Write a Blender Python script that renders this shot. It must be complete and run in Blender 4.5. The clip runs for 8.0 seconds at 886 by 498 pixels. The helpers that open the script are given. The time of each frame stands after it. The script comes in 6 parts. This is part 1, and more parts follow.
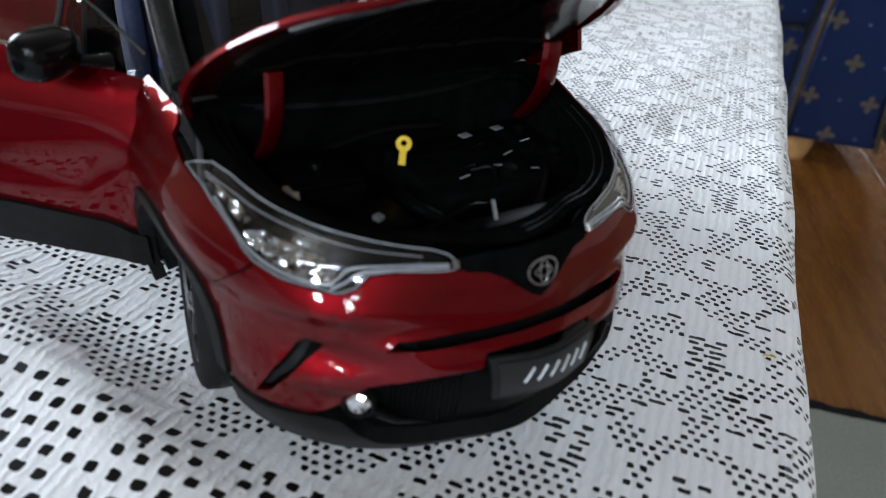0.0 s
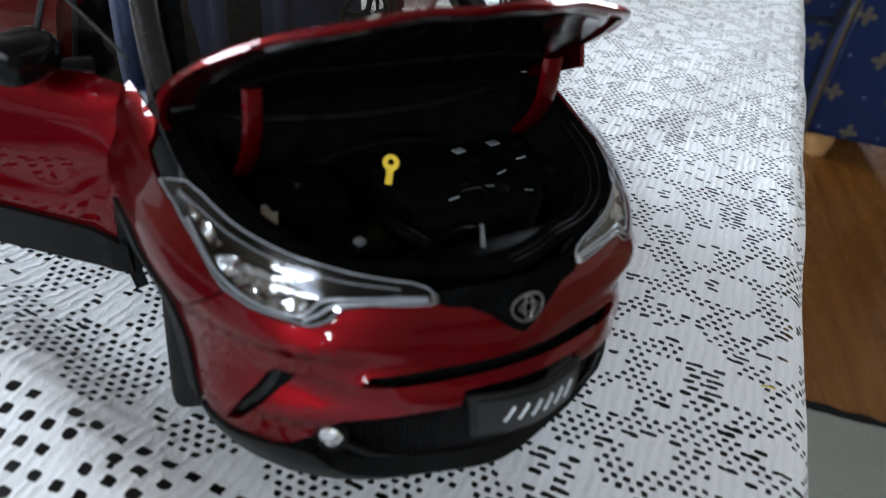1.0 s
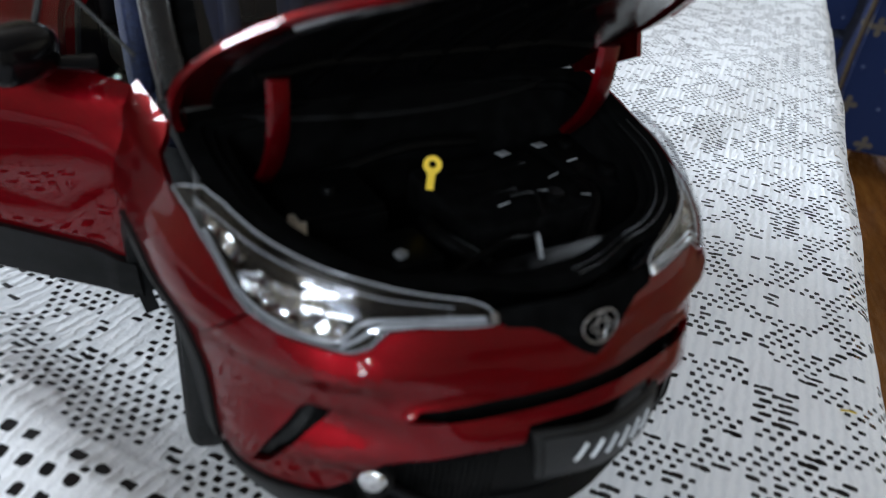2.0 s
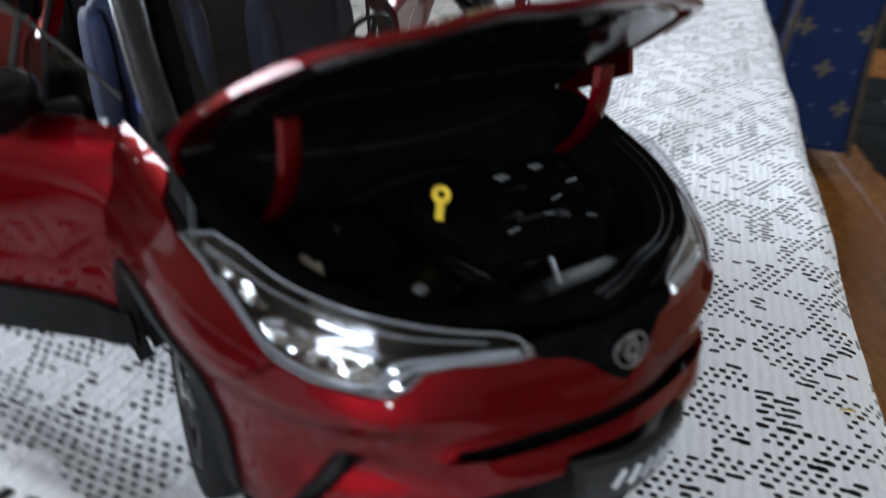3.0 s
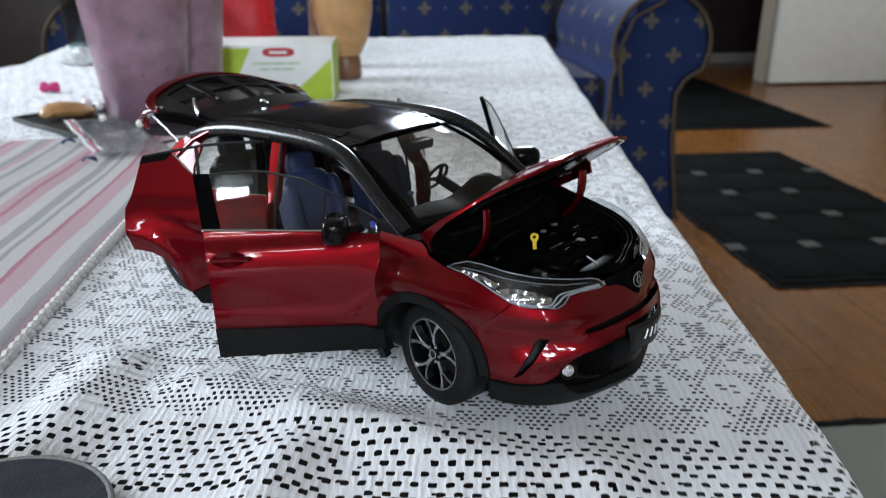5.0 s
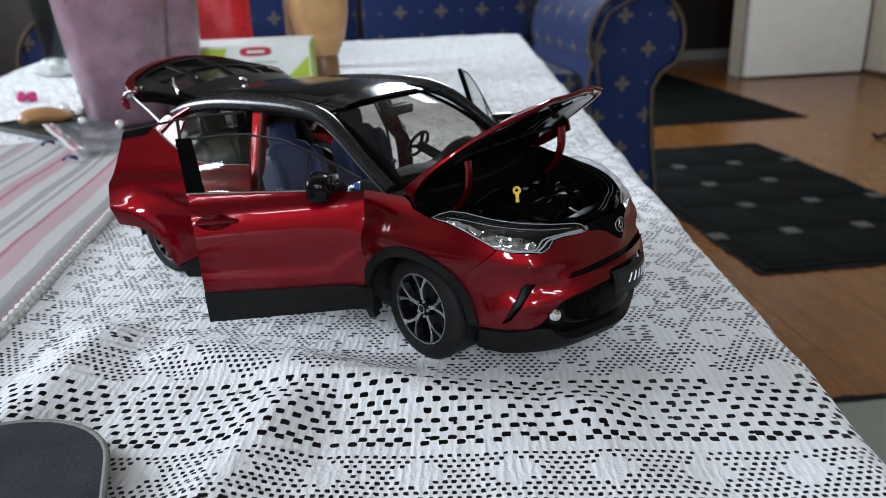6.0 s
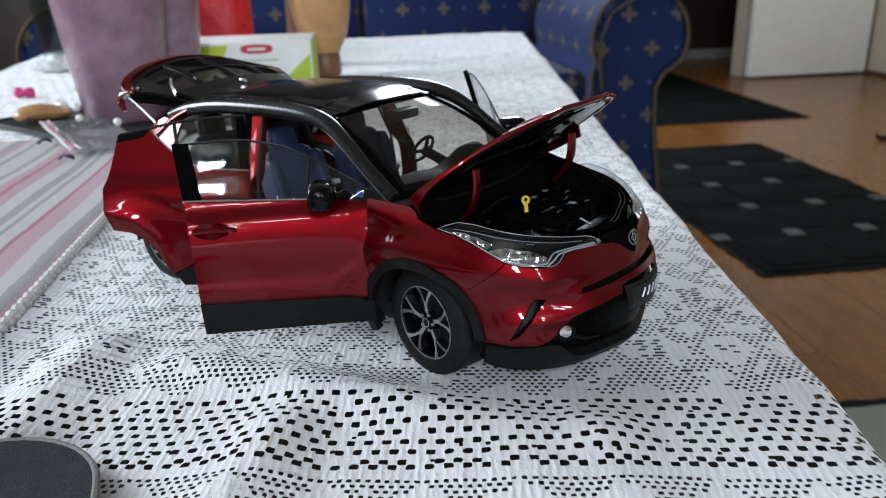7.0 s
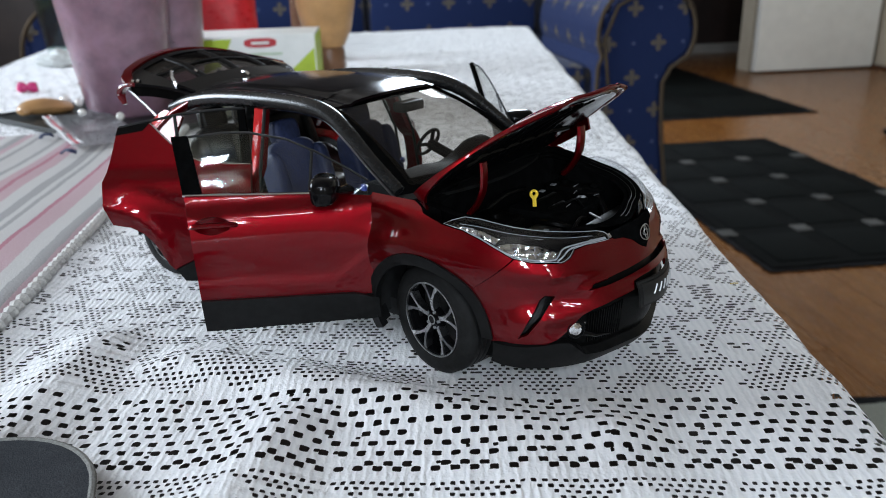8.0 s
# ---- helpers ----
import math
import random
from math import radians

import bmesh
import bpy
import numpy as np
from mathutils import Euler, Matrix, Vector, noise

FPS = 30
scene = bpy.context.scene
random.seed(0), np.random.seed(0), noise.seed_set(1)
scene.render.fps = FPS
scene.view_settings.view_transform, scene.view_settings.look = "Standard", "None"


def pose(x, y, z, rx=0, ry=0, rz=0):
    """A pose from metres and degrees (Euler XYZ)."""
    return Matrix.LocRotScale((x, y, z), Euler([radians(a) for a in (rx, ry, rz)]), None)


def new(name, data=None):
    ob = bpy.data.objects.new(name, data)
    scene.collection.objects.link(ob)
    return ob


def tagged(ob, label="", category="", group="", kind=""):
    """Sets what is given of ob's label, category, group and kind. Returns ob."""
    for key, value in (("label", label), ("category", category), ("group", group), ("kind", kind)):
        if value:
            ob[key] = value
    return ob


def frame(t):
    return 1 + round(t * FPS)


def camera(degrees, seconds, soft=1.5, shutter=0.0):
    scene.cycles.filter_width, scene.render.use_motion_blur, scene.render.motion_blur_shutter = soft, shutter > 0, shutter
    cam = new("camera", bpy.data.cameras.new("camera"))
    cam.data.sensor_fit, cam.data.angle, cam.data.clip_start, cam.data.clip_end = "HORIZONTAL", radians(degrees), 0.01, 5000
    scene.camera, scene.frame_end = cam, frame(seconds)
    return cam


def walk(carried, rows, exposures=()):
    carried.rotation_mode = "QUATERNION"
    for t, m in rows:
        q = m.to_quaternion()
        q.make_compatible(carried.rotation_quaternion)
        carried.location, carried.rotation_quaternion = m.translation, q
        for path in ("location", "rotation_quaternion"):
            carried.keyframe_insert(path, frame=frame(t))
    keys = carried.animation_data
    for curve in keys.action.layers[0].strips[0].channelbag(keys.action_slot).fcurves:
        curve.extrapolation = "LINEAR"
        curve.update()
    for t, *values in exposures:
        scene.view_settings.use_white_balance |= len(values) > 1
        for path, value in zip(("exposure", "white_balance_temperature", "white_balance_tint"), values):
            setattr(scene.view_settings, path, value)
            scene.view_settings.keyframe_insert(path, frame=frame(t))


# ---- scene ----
cam = camera(60.49, 8.0, soft=0.85, shutter=0.6)
cam.data.dof.use_dof, cam.data.dof.focus_distance, cam.data.dof.aperture_fstop = True, 0.235, 20.0
# seconds, eye x, y, z over the table top (metres), yaw, pitch, roll (degrees)
ROWS = [
    (0.0, 0.19956, -0.08185, 0.11547, 52.293, -32.413, 7.390),
    (0.5, 0.19948, -0.07575, 0.11753, 53.041, -33.675, 8.328),
    (1.0, 0.19436, -0.07269, 0.11961, 53.311, -33.939, 8.921),
    (1.5, 0.18593, -0.07224, 0.11171, 54.516, -32.503, 7.455),
    (2.8, 0.17463, -0.06746, 0.10714, 53.581, -32.413, 6.940),
    (3.0, 0.17178, -0.07684, 0.10841, 50.074, -30.965, 6.108),
    (3.2, 0.16483, -0.08927, 0.11408, 47.504, -28.717, 5.180),
    (3.5, 0.15943, -0.11314, 0.12791, 44.105, -26.933, 4.162),
    (3.8, 0.16752, -0.14525, 0.14509, 42.007, -25.281, 2.742),
    (4.0, 0.17659, -0.16628, 0.14803, 40.322, -24.829, 2.337),
    (4.5, 0.20725, -0.20442, 0.15033, 39.605, -22.157, 1.371),
    (6.0, 0.22663, -0.22921, 0.12865, 38.035, -20.360, -2.162),
    (6.5, 0.22573, -0.22617, 0.12815, 37.661, -20.935, -1.932),
    (7.0, 0.21846, -0.22174, 0.12983, 38.030, -20.591, -1.707),
    (7.5, 0.21502, -0.21760, 0.12706, 38.447, -20.827, -1.893),
    (8.0, 0.21448, -0.21739, 0.12749, 38.425, -20.906, -1.834),
]
TABLE = 0.51  # height of the table top over the floor
def eye_pose(x, y, z, yaw, pitch, roll):
    return pose(x, y, TABLE + z, 0, 0, yaw) @ pose(0, 0, 0, 90 + pitch) @ pose(0, 0, 0, 0, 0, roll)


walk(cam, [(r[0], eye_pose(*r[1:])) for r in ROWS], [(0.0, -0.04), (3.0, -0.04), (3.5, 0.0), (4.0, -0.16), (8.0, -0.16)])

# ==== world ====
ROOM = radians(45)  # the room's right-hand axis, turned from the car's nose
TABLE_TURN = radians(-9)  # the table stands askew in the room
S = 1 / 18  # the toy car's scale: car sizes below are full-size metres

world = bpy.data.worlds.new("sky")
scene.world = world
world.use_nodes = True
sky = world.node_tree.nodes.new("ShaderNodeTexSky")
sky.sky_type, sky.sun_disc, sky.sun_elevation, sky.sun_rotation = "NISHITA", False, radians(28), radians(200)
world.node_tree.nodes["Background"].inputs[1].default_value = 0.1
world.node_tree.links.new(sky.outputs[0], world.node_tree.nodes["Background"].inputs[0])


def room(u, v, z=0.0, turn=0.0):
    """A pose from metres to the right, ahead and up in the room."""
    return Matrix.Rotation(ROOM, 4, "Z") @ pose(u, v, z, 0, 0, turn)


def window_light(u, v, z, turn, wide, high, power, tint):
    lamp = bpy.data.lights.new("window_light", "AREA")
    lamp.shape, lamp.size, lamp.size_y, lamp.energy, lamp.color = "RECTANGLE", wide, high, power, tint
    ob = new("window_light", lamp)
    ob.matrix_world = room(u, v, z, turn) @ pose(0, 0, 0, -90)
    return ob


# daylight that comes in by the windows behind the viewer, to the left and over the sofa
# the first, high one is added and unseen: fill for the near cloth
window_light(-0.30, -2.58, 2.17, 180, 1.24, 0.26, 50, (0.775, 0.88, 1.0))
window_light(-0.24, -2.58, 1.13, 180, 0.20, 0.11, 16, (0.775, 0.88, 1.0))
window_light(-0.215, -2.58, 1.295, 180, 0.15, 0.08, 8, (0.775, 0.88, 1.0))
window_light(-0.28, -2.58, 1.738, 180, 0.14, 0.055, 4, (0.775, 0.88, 1.0))
window_light(-0.25, -2.58, 1.585, 180, 0.14, 0.055, 4, (0.775, 0.88, 1.0))
window_light(0.73, -2.58, 1.03, 180, 0.18, 0.12, 9, (0.775, 0.88, 1.0))
window_light(0.73, -2.58, 1.54, 180, 0.20, 0.18, 16, (0.775, 0.88, 1.0))
window_light(-2.26, 1.1, 1.45, 90, 1.3, 1.1, 126, (0.775, 0.88, 1.0))
window_light(0.78, 3.64, 1.5, 0, 0.9, 1.2, 84, (0.775, 0.88, 1.0))

# ==== materials ====
class Mat:
    """A node material in the making."""

    def __init__(self, name, base=(0.8, 0.8, 0.8), rough=0.5, metal=0.0, **inputs):
        self.m = bpy.data.materials.new(name)
        self.m.use_nodes = True
        self.t = self.m.node_tree
        self.b = self.t.nodes["Principled BSDF"]
        self.b.inputs["Base Color"].default_value = (*base, 1)
        self.b.inputs["Roughness"].default_value = rough
        self.b.inputs["Metallic"].default_value = metal
        for key, value in inputs.items():
            self.b.inputs[key.replace("_", " ")].default_value = value

    def node(self, kind, **values):
        n = self.t.nodes.new(kind)
        for key, value in values.items():
            n.inputs[key.replace("_", " ")].default_value = value
        return n

    def link(self, a, b):
        self.t.links.new(a, b)

    def coord(self, out="Object", scale=(1, 1, 1), turn=0.0):
        c, m = self.node("ShaderNodeTexCoord"), self.node("ShaderNodeMapping")
        m.inputs["Scale"].default_value = scale
        m.inputs["Rotation"].default_value = (0, 0, turn)
        self.link(c.outputs[out], m.inputs["Vector"])
        return m.outputs[0]

    def noise(self, scale, vec=None, detail=4.0, rough=0.55):
        n = self.node("ShaderNodeTexNoise", Scale=scale, Detail=detail, Roughness=rough)
        self.link(vec or self.coord(), n.inputs["Vector"])
        return n.outputs["Fac"]

    def ramp(self, fac, stops):
        r = self.node("ShaderNodeValToRGB")
        while len(r.color_ramp.elements) < len(stops):
            r.color_ramp.elements.new(0.5)
        for e, (at, c) in zip(r.color_ramp.elements, stops):
            e.position, e.color = at, (*c, 1) if len(c) == 3 else c
        self.link(fac, r.inputs[0])
        return r.outputs[0]

    def math(self, op, a, b=0.0, c=0.0):
        n = self.node("ShaderNodeMath")
        n.operation = op
        for i, v in enumerate((a, b, c)):
            if isinstance(v, (int, float)):
                n.inputs[i].default_value = v
            else:
                self.link(v, n.inputs[i])
        return n.outputs[0]

    def mix(self, fac, a, b, mode="MIX"):
        n = self.node("ShaderNodeMix")
        n.data_type, n.blend_type = "RGBA", mode
        for sock, v in ((n.inputs[0], fac), (n.inputs[6], a), (n.inputs[7], b)):
            if isinstance(v, tuple):
                sock.default_value = (*v, 1)
            elif isinstance(v, (int, float)):
                sock.default_value = v
            else:
                self.link(v, sock)
        return n.outputs[2]

    def base(self, colour):
        self.link(colour, self.b.inputs["Base Color"])
        return self

    def rough(self, fac, low, high):
        r = self.node("ShaderNodeMapRange")
        r.inputs["To Min"].default_value, r.inputs["To Max"].default_value = low, high
        self.link(fac, r.inputs[0])
        self.link(r.outputs[0], self.b.inputs["Roughness"])
        return self

    def bump(self, height, strength, distance):
        n = self.node("ShaderNodeBump", Strength=strength, Distance=distance)
        self.link(height, n.inputs["Height"])
        if self.b.inputs["Normal"].is_linked:
            self.link(self.b.inputs["Normal"].links[0].from_socket, n.inputs["Normal"])
        self.link(n.outputs[0], self.b.inputs["Normal"])
        return self


def red_paint():
    m = Mat("red_paint", (0.22, 0.004, 0.010), 0.3, 0.8, Coat_Weight=1.0, Coat_Roughness=0.03, Coat_IOR=1.35, Specular_IOR_Level=0.2, Specular_Tint=(0.55, 0.03, 0.05, 1))
    flakes = m.noise(9000, detail=1.0)
    m.base(m.ramp(flakes, ((0.35, (0.112, 0.0010, 0.0032)), (0.62, (0.160, 0.0016, 0.0054)), (0.8, (0.26, 0.005, 0.012)))))
    return m.rough(m.noise(90), 0.36, 0.46).bump(m.noise(260, detail=2), 0.02, 0.0003).m


def gloss_black():
    m = Mat("gloss_black_paint", (0.003, 0.003, 0.0035), 0.12, 0.0, Coat_Weight=0.04, Coat_Roughness=0.03, Specular_IOR_Level=0.15)
    return m.rough(m.noise(150), 0.08, 0.2).bump(m.noise(400, detail=2), 0.02, 0.0002).m


def satin_black(name="black_plastic", base=0.009, low=0.42, high=0.6, grain=2600, gloss=0.3):
    m = Mat(name, (base,) * 3, 0.5, Specular_IOR_Level=gloss)
    dust = m.noise(320)
    m.base(m.ramp(dust, ((0.35, (base * 0.8,) * 3), (0.75, (base * 1.5, base * 1.55, base * 1.6)))))
    return m.rough(m.noise(700), low, high).bump(m.noise(grain, detail=2), 0.12, 0.0002).m


def plain(name, base, rough, metal=0.0, spread=0.18, scale=200, bump=0.05, **inputs):
    m = Mat(name, base, rough, metal, **inputs)
    lo, hi = tuple(c * (1 - spread) for c in base), tuple(min(1, c * (1 + spread)) for c in base)
    m.base(m.ramp(m.noise(scale), ((0.3, lo), (0.7, hi))))
    m.rough(m.noise(scale * 2.3), max(0.02, rough * 0.8), min(1, rough * 1.25))
    return m.bump(m.noise(scale * 4, detail=3), bump, 0.0005).m


def clear(name, tint, rough=0.02, ior=1.45, wave=0.0, grazing=0.6):
    """Thin clear plastic or glass, seen through without bending the view."""
    m = Mat(name)
    out = m.t.nodes["Material Output"]
    see, shine, mix = m.node("ShaderNodeBsdfTransparent"), m.node("ShaderNodeBsdfGlossy", Roughness=rough), m.node("ShaderNodeMixShader")
    see.inputs[0].default_value = (*tint, 1)
    if wave:
        ripple = m.node("ShaderNodeBump", Strength=1.0, Distance=wave)
        m.link(m.noise(48, detail=1.0), ripple.inputs["Height"])
        m.link(ripple.outputs[0], shine.inputs["Normal"])
    facing = m.node("ShaderNodeLayerWeight").outputs["Facing"]
    straight = ((ior - 1) / (ior + 1)) ** 2
    m.link(m.math("MULTIPLY_ADD", m.math("POWER", facing, 4.5), grazing, straight), mix.inputs[0])
    m.link(see.outputs[0], mix.inputs[1])
    m.link(shine.outputs[0], mix.inputs[2])
    m.link(mix.outputs[0], out.inputs[0])
    return m.m


def lace_cotton():
    m = Mat("white_lace_cotton", (0.78, 0.79, 0.80), 0.85, 0.0, Sheen_Weight=0.25)
    vec = m.coord("Object")
    wave = m.node("ShaderNodeTexWave", Scale=125.0, Distortion=2.2, Detail=2.0, Detail_Scale=3.0)
    wave.bands_direction = "X"
    m.link(vec, wave.inputs["Vector"])
    m.base(m.mix(m.noise(240, vec), m.ramp(wave.outputs["Fac"], ((0.0, (0.66, 0.67, 0.69)), (0.6, (0.79, 0.79, 0.80)))), (0.79, 0.79, 0.80)))
    stitch = m.math("MULTIPLY", wave.outputs["Fac"], m.ramp(m.noise(330, m.coord("Object", (1, 0.45, 1)), 2), ((0.38, (0, 0, 0)), (0.62, (1, 1, 1)))))
    return m.bump(stitch, 0.38, 0.0007).bump(m.noise(1100, vec), 0.4, 0.0005).m


def floor_wood():
    m = Mat("brown_laminate", (0.3, 0.14, 0.05), 0.34, Specular_IOR_Level=0.45)
    info = m.node("ShaderNodeObjectInfo")
    vec = m.coord("Object", (1, 1, 1))
    shift = m.node("ShaderNodeVectorMath")
    m.link(vec, shift.inputs[0])
    comb = m.node("ShaderNodeCombineXYZ")
    m.link(m.math("MULTIPLY", info.outputs["Random"], 37.0), comb.inputs[0])
    m.link(m.math("MULTIPLY", info.outputs["Random"], 11.0), comb.inputs[1])
    m.link(comb.outputs[0], shift.inputs[1])
    stretch = m.node("ShaderNodeMapping")
    stretch.inputs["Scale"].default_value = (22, 1.6, 1)
    m.link(shift.outputs[0], stretch.inputs["Vector"])
    grain = m.noise(2.2, stretch.outputs[0], 6)
    fine = m.noise(14, stretch.outputs[0], 3)
    col = m.ramp(grain, ((0.3, (0.130, 0.045, 0.009)), (0.5, (0.192, 0.071, 0.014)), (0.72, (0.25, 0.101, 0.021))))
    col = m.mix(m.math("MULTIPLY", info.outputs["Random"], 0.35), col, (0.19, 0.08, 0.023))
    return m.base(col).rough(fine, 0.20, 0.34).bump(grain, 0.03, 0.001).m


def woven(name, dark, light, scale, rough=0.95, bump=0.5):
    m = Mat(name, dark, rough, Specular_IOR_Level=0.06)
    vec = m.coord()
    n = m.noise(scale, vec, 5)
    big = m.noise(scale * 0.03, vec, 2)
    m.base(m.mix(big, m.ramp(n, ((0.3, dark), (0.7, light))), dark))
    return m.bump(n, bump, 0.002).m


def sofa_cloth():
    """Navy cloth woven with small golden crosses of four petals, in a half-drop repeat; u and v in metres."""
    m = Mat("navy_patterned_cloth", (0.02, 0.03, 0.09), 0.85, Sheen_Weight=0.1, Specular_IOR_Level=0.2)
    uv = m.node("ShaderNodeTexCoord").outputs["UV"]
    sep = m.node("ShaderNodeSeparateXYZ")
    m.link(uv, sep.inputs[0])
    pitch = 0.115

    def petals(du, dv, size):
        a = m.math("MULTIPLY", m.math("SUBTRACT", m.math("FRACT", m.math("ADD", m.math("DIVIDE", sep.outputs[0], pitch), du)), 0.5), pitch)
        b = m.math("MULTIPLY", m.math("SUBTRACT", m.math("FRACT", m.math("ADD", m.math("DIVIDE", sep.outputs[1], pitch * 1.3), dv)), 0.5), pitch * 1.3)
        r = m.math("SQRT", m.math("ADD", m.math("MULTIPLY", a, a), m.math("MULTIPLY", b, b)))
        ang = m.math("ARCTAN2", b, a)
        lobe = m.math("ADD", m.math("MULTIPLY", m.math("ABSOLUTE", m.math("COSINE", m.math("MULTIPLY", ang, 2.0))), size * 0.75), size * 0.25)
        return m.math("LESS_THAN", r, lobe)

    big = m.math("MAXIMUM", petals(0.0, 0.0, 0.018), petals(0.5, 0.5, 0.018))
    small = m.math("MAXIMUM", petals(0.5, 0.0, 0.004), petals(0.0, 0.5, 0.004))
    weave = m.noise(1500, detail=2)
    navy = m.ramp(weave, ((0.3, (0.004, 0.010, 0.044)), (0.7, (0.010, 0.025, 0.098))))
    gold = m.ramp(weave, ((0.3, (0.065, 0.055, 0.045)), (0.7, (0.13, 0.11, 0.085))))
    col = m.mix(big, m.mix(small, navy, (0.10, 0.13, 0.22)), gold)
    return m.base(col).bump(weave, 0.35, 0.001).m


def striped_cloth():
    """Cotton with long stripes in white, grey and rose across u (metres)."""
    m = Mat("striped_cotton", (0.7, 0.68, 0.66), 0.9)
    sep = m.node("ShaderNodeSeparateXYZ")
    m.link(m.coord(), sep.inputs[0])
    wobble = m.math("MULTIPLY", m.math("ADD", m.noise(9, detail=3), m.math("MULTIPLY", m.noise(420, detail=2), 0.12)), 0.010)
    f = m.math("FRACT", m.math("DIVIDE", m.math("ADD", sep.outputs[0], wobble), 0.118))
    white, grey, rose, pale = (0.45, 0.435, 0.425), (0.24, 0.235, 0.235), (0.34, 0.08, 0.135), (0.41, 0.25, 0.28)
    stops = ((0.0, white), (0.06, grey), (0.10, white), (0.15, pale), (0.20, rose), (0.23, pale), (0.30, white), (0.38, grey), (0.44, white), (0.47, grey), (0.50, white), (0.57, rose), (0.59, pale), (0.68, white), (0.76, grey), (0.82, pale), (0.86, white), (0.91, grey), (0.94, white))
    r = m.node("ShaderNodeValToRGB")
    r.color_ramp.interpolation = "CONSTANT"
    while len(r.color_ramp.elements) < len(stops):
        r.color_ramp.elements.new(0.5)
    for e, (at, c) in zip(r.color_ramp.elements, stops):
        e.position, e.color = at, (*c, 1)
    m.link(f, r.inputs[0])
    weave = m.noise(1100, detail=2)
    return m.base(m.mix(m.math("MULTIPLY", weave, 0.35), r.outputs[0], (0.5, 0.48, 0.47))).bump(weave, 0.5, 0.0008).m


RED, BLACK, PLASTIC = red_paint(), gloss_black(), satin_black()
TRIM = satin_black("matt_black_trim", 0.0055, 0.38, 0.55, gloss=0.15)
RAIL = satin_black("satin_black_rail", 0.008, 0.20, 0.32, gloss=0.36)
RUBBER = satin_black("tyre_rubber", 0.008, 0.6, 0.85, 1800, 0.2)
ENGINE = satin_black("dark_engine_plastic", 0.0018, 0.26, 0.46, gloss=0.06)
BAY = satin_black("black_bay_moulding", 0.003, 0.5, 0.7, gloss=0.0)
DASH = satin_black("dashboard_plastic", 0.008, 0.5, 0.7, gloss=0.06)
CHROME = plain("chrome", (0.82, 0.83, 0.85), 0.10, 1.0, 0.06, 300, 0.02)
SPOKE = plain("grey_spoke", (0.22, 0.22, 0.23), 0.3, 1.0, 0.12, 900, 0.08)
SILVER = plain("machined_silver", (0.44, 0.44, 0.45), 0.28, 1.0, 0.12, 900, 0.08)
DIM = plain("dull_silver_sticker", (0.24, 0.25, 0.26), 0.4, 0.2)
LAMP_SHELL = plain("smoked_lamp_housing", (0.035, 0.036, 0.042), 0.08, 0.9, 0.3, 300, 0.05)
BOWL = plain("rippled_chrome", (0.80, 0.81, 0.83), 0.07, 1.0, 0.15, 420, 0.12)
# pale colour puts the light caught by clear lamp edges into the paint
LAMP_EDGE = plain("clear_edge_painted_lit", (0.48, 0.49, 0.52), 0.15, 0.0, 0.1, 600, 0.05)
LENS = clear("clear_lamp_lens", (0.93, 0.94, 0.95), 0.03, 1.5)
DARK_GLASS = clear("dark_rear_window", (0.46, 0.42, 0.41), 0.02, 1.12, 0.0008)
GLASS = clear("tinted_window", (0.93, 0.94, 0.93), 0.02, 1.34, 0.0002)
SCREEN = clear("windscreen_plastic", (0.76, 0.74, 0.71), 0.02, 1.38, grazing=0.22)
YELLOW = plain("yellow_plastic", (0.75, 0.50, 0.01), 0.35, 0.0, 0.08)
SEAT = plain("dark_blue_seat", (0.018, 0.028, 0.080), 0.6, 0.0, 0.3, 700, 0.3)
BLUE = plain("blue_plastic", (0.03, 0.06, 0.35), 0.35)
CABIN = satin_black("dark_grey_cabin_plastic", 0.010, 0.35, 0.55)
PLATE = plain("dark_grey_plate", (0.008, 0.0085, 0.009), 0.4, 0.0, 0.1)
LETTER = plain("pale_grey_print", (0.6, 0.62, 0.64), 0.35, 0.3, 0.05)
WHITE_BIT = plain("cream_plastic", (0.62, 0.58, 0.48), 0.5)
REDLENS = plain("rear_lamp_red", (0.14, 0.010, 0.015), 0.15, 0.0, 0.2, 500, 0.2, Coat_Weight=1.0)
LACE, FLOOR, SOFA, STRIPES = lace_cotton(), floor_wood(), sofa_cloth(), striped_cloth()
TABLE_WOOD = plain("dark_table_wood", (0.020, 0.014, 0.012), 0.45, 0.0, 0.4, 30)
WALL = plain("warm_white_wall_paint", (0.46, 0.40, 0.31), 0.85, 0.0, 0.05, 12)
DARK_WALL = plain("dark_brown_panelling", (0.020, 0.011, 0.009), 0.5, 0.0, 0.3, 8)
# unseen ceiling, coloured dark so that gloss paint mirrors less brightness
CEILING = plain("unseen_dark_ceiling", (0.24, 0.21, 0.18), 0.9, 0.0, 0.04, 10)
DOOR_WHITE = plain("white_door_paint", (0.78, 0.77, 0.72), 0.4, 0.0, 0.04, 14)
SKIRTING = plain("dark_wood_trim", (0.08, 0.035, 0.018), 0.4, 0.0, 0.25, 20)
RUG_DARK = woven("charcoal_rug", (0.002, 0.0024, 0.0022), (0.005, 0.006, 0.0055), 420)
RUG_SQUARE = woven("dark_green_grey_rug", (0.0026, 0.0036, 0.0033), (0.0065, 0.008, 0.0073), 420)
RUG_MARK = woven("pale_rug_mark", (0.07, 0.07, 0.065), (0.15, 0.145, 0.14), 500)
RUG_LIGHT = woven("pale_grey_rug", (0.22, 0.23, 0.20), (0.36, 0.37, 0.32), 260)
RUG_EDGE = woven("black_rug_border", (0.010, 0.010, 0.011), (0.02, 0.02, 0.022), 500)
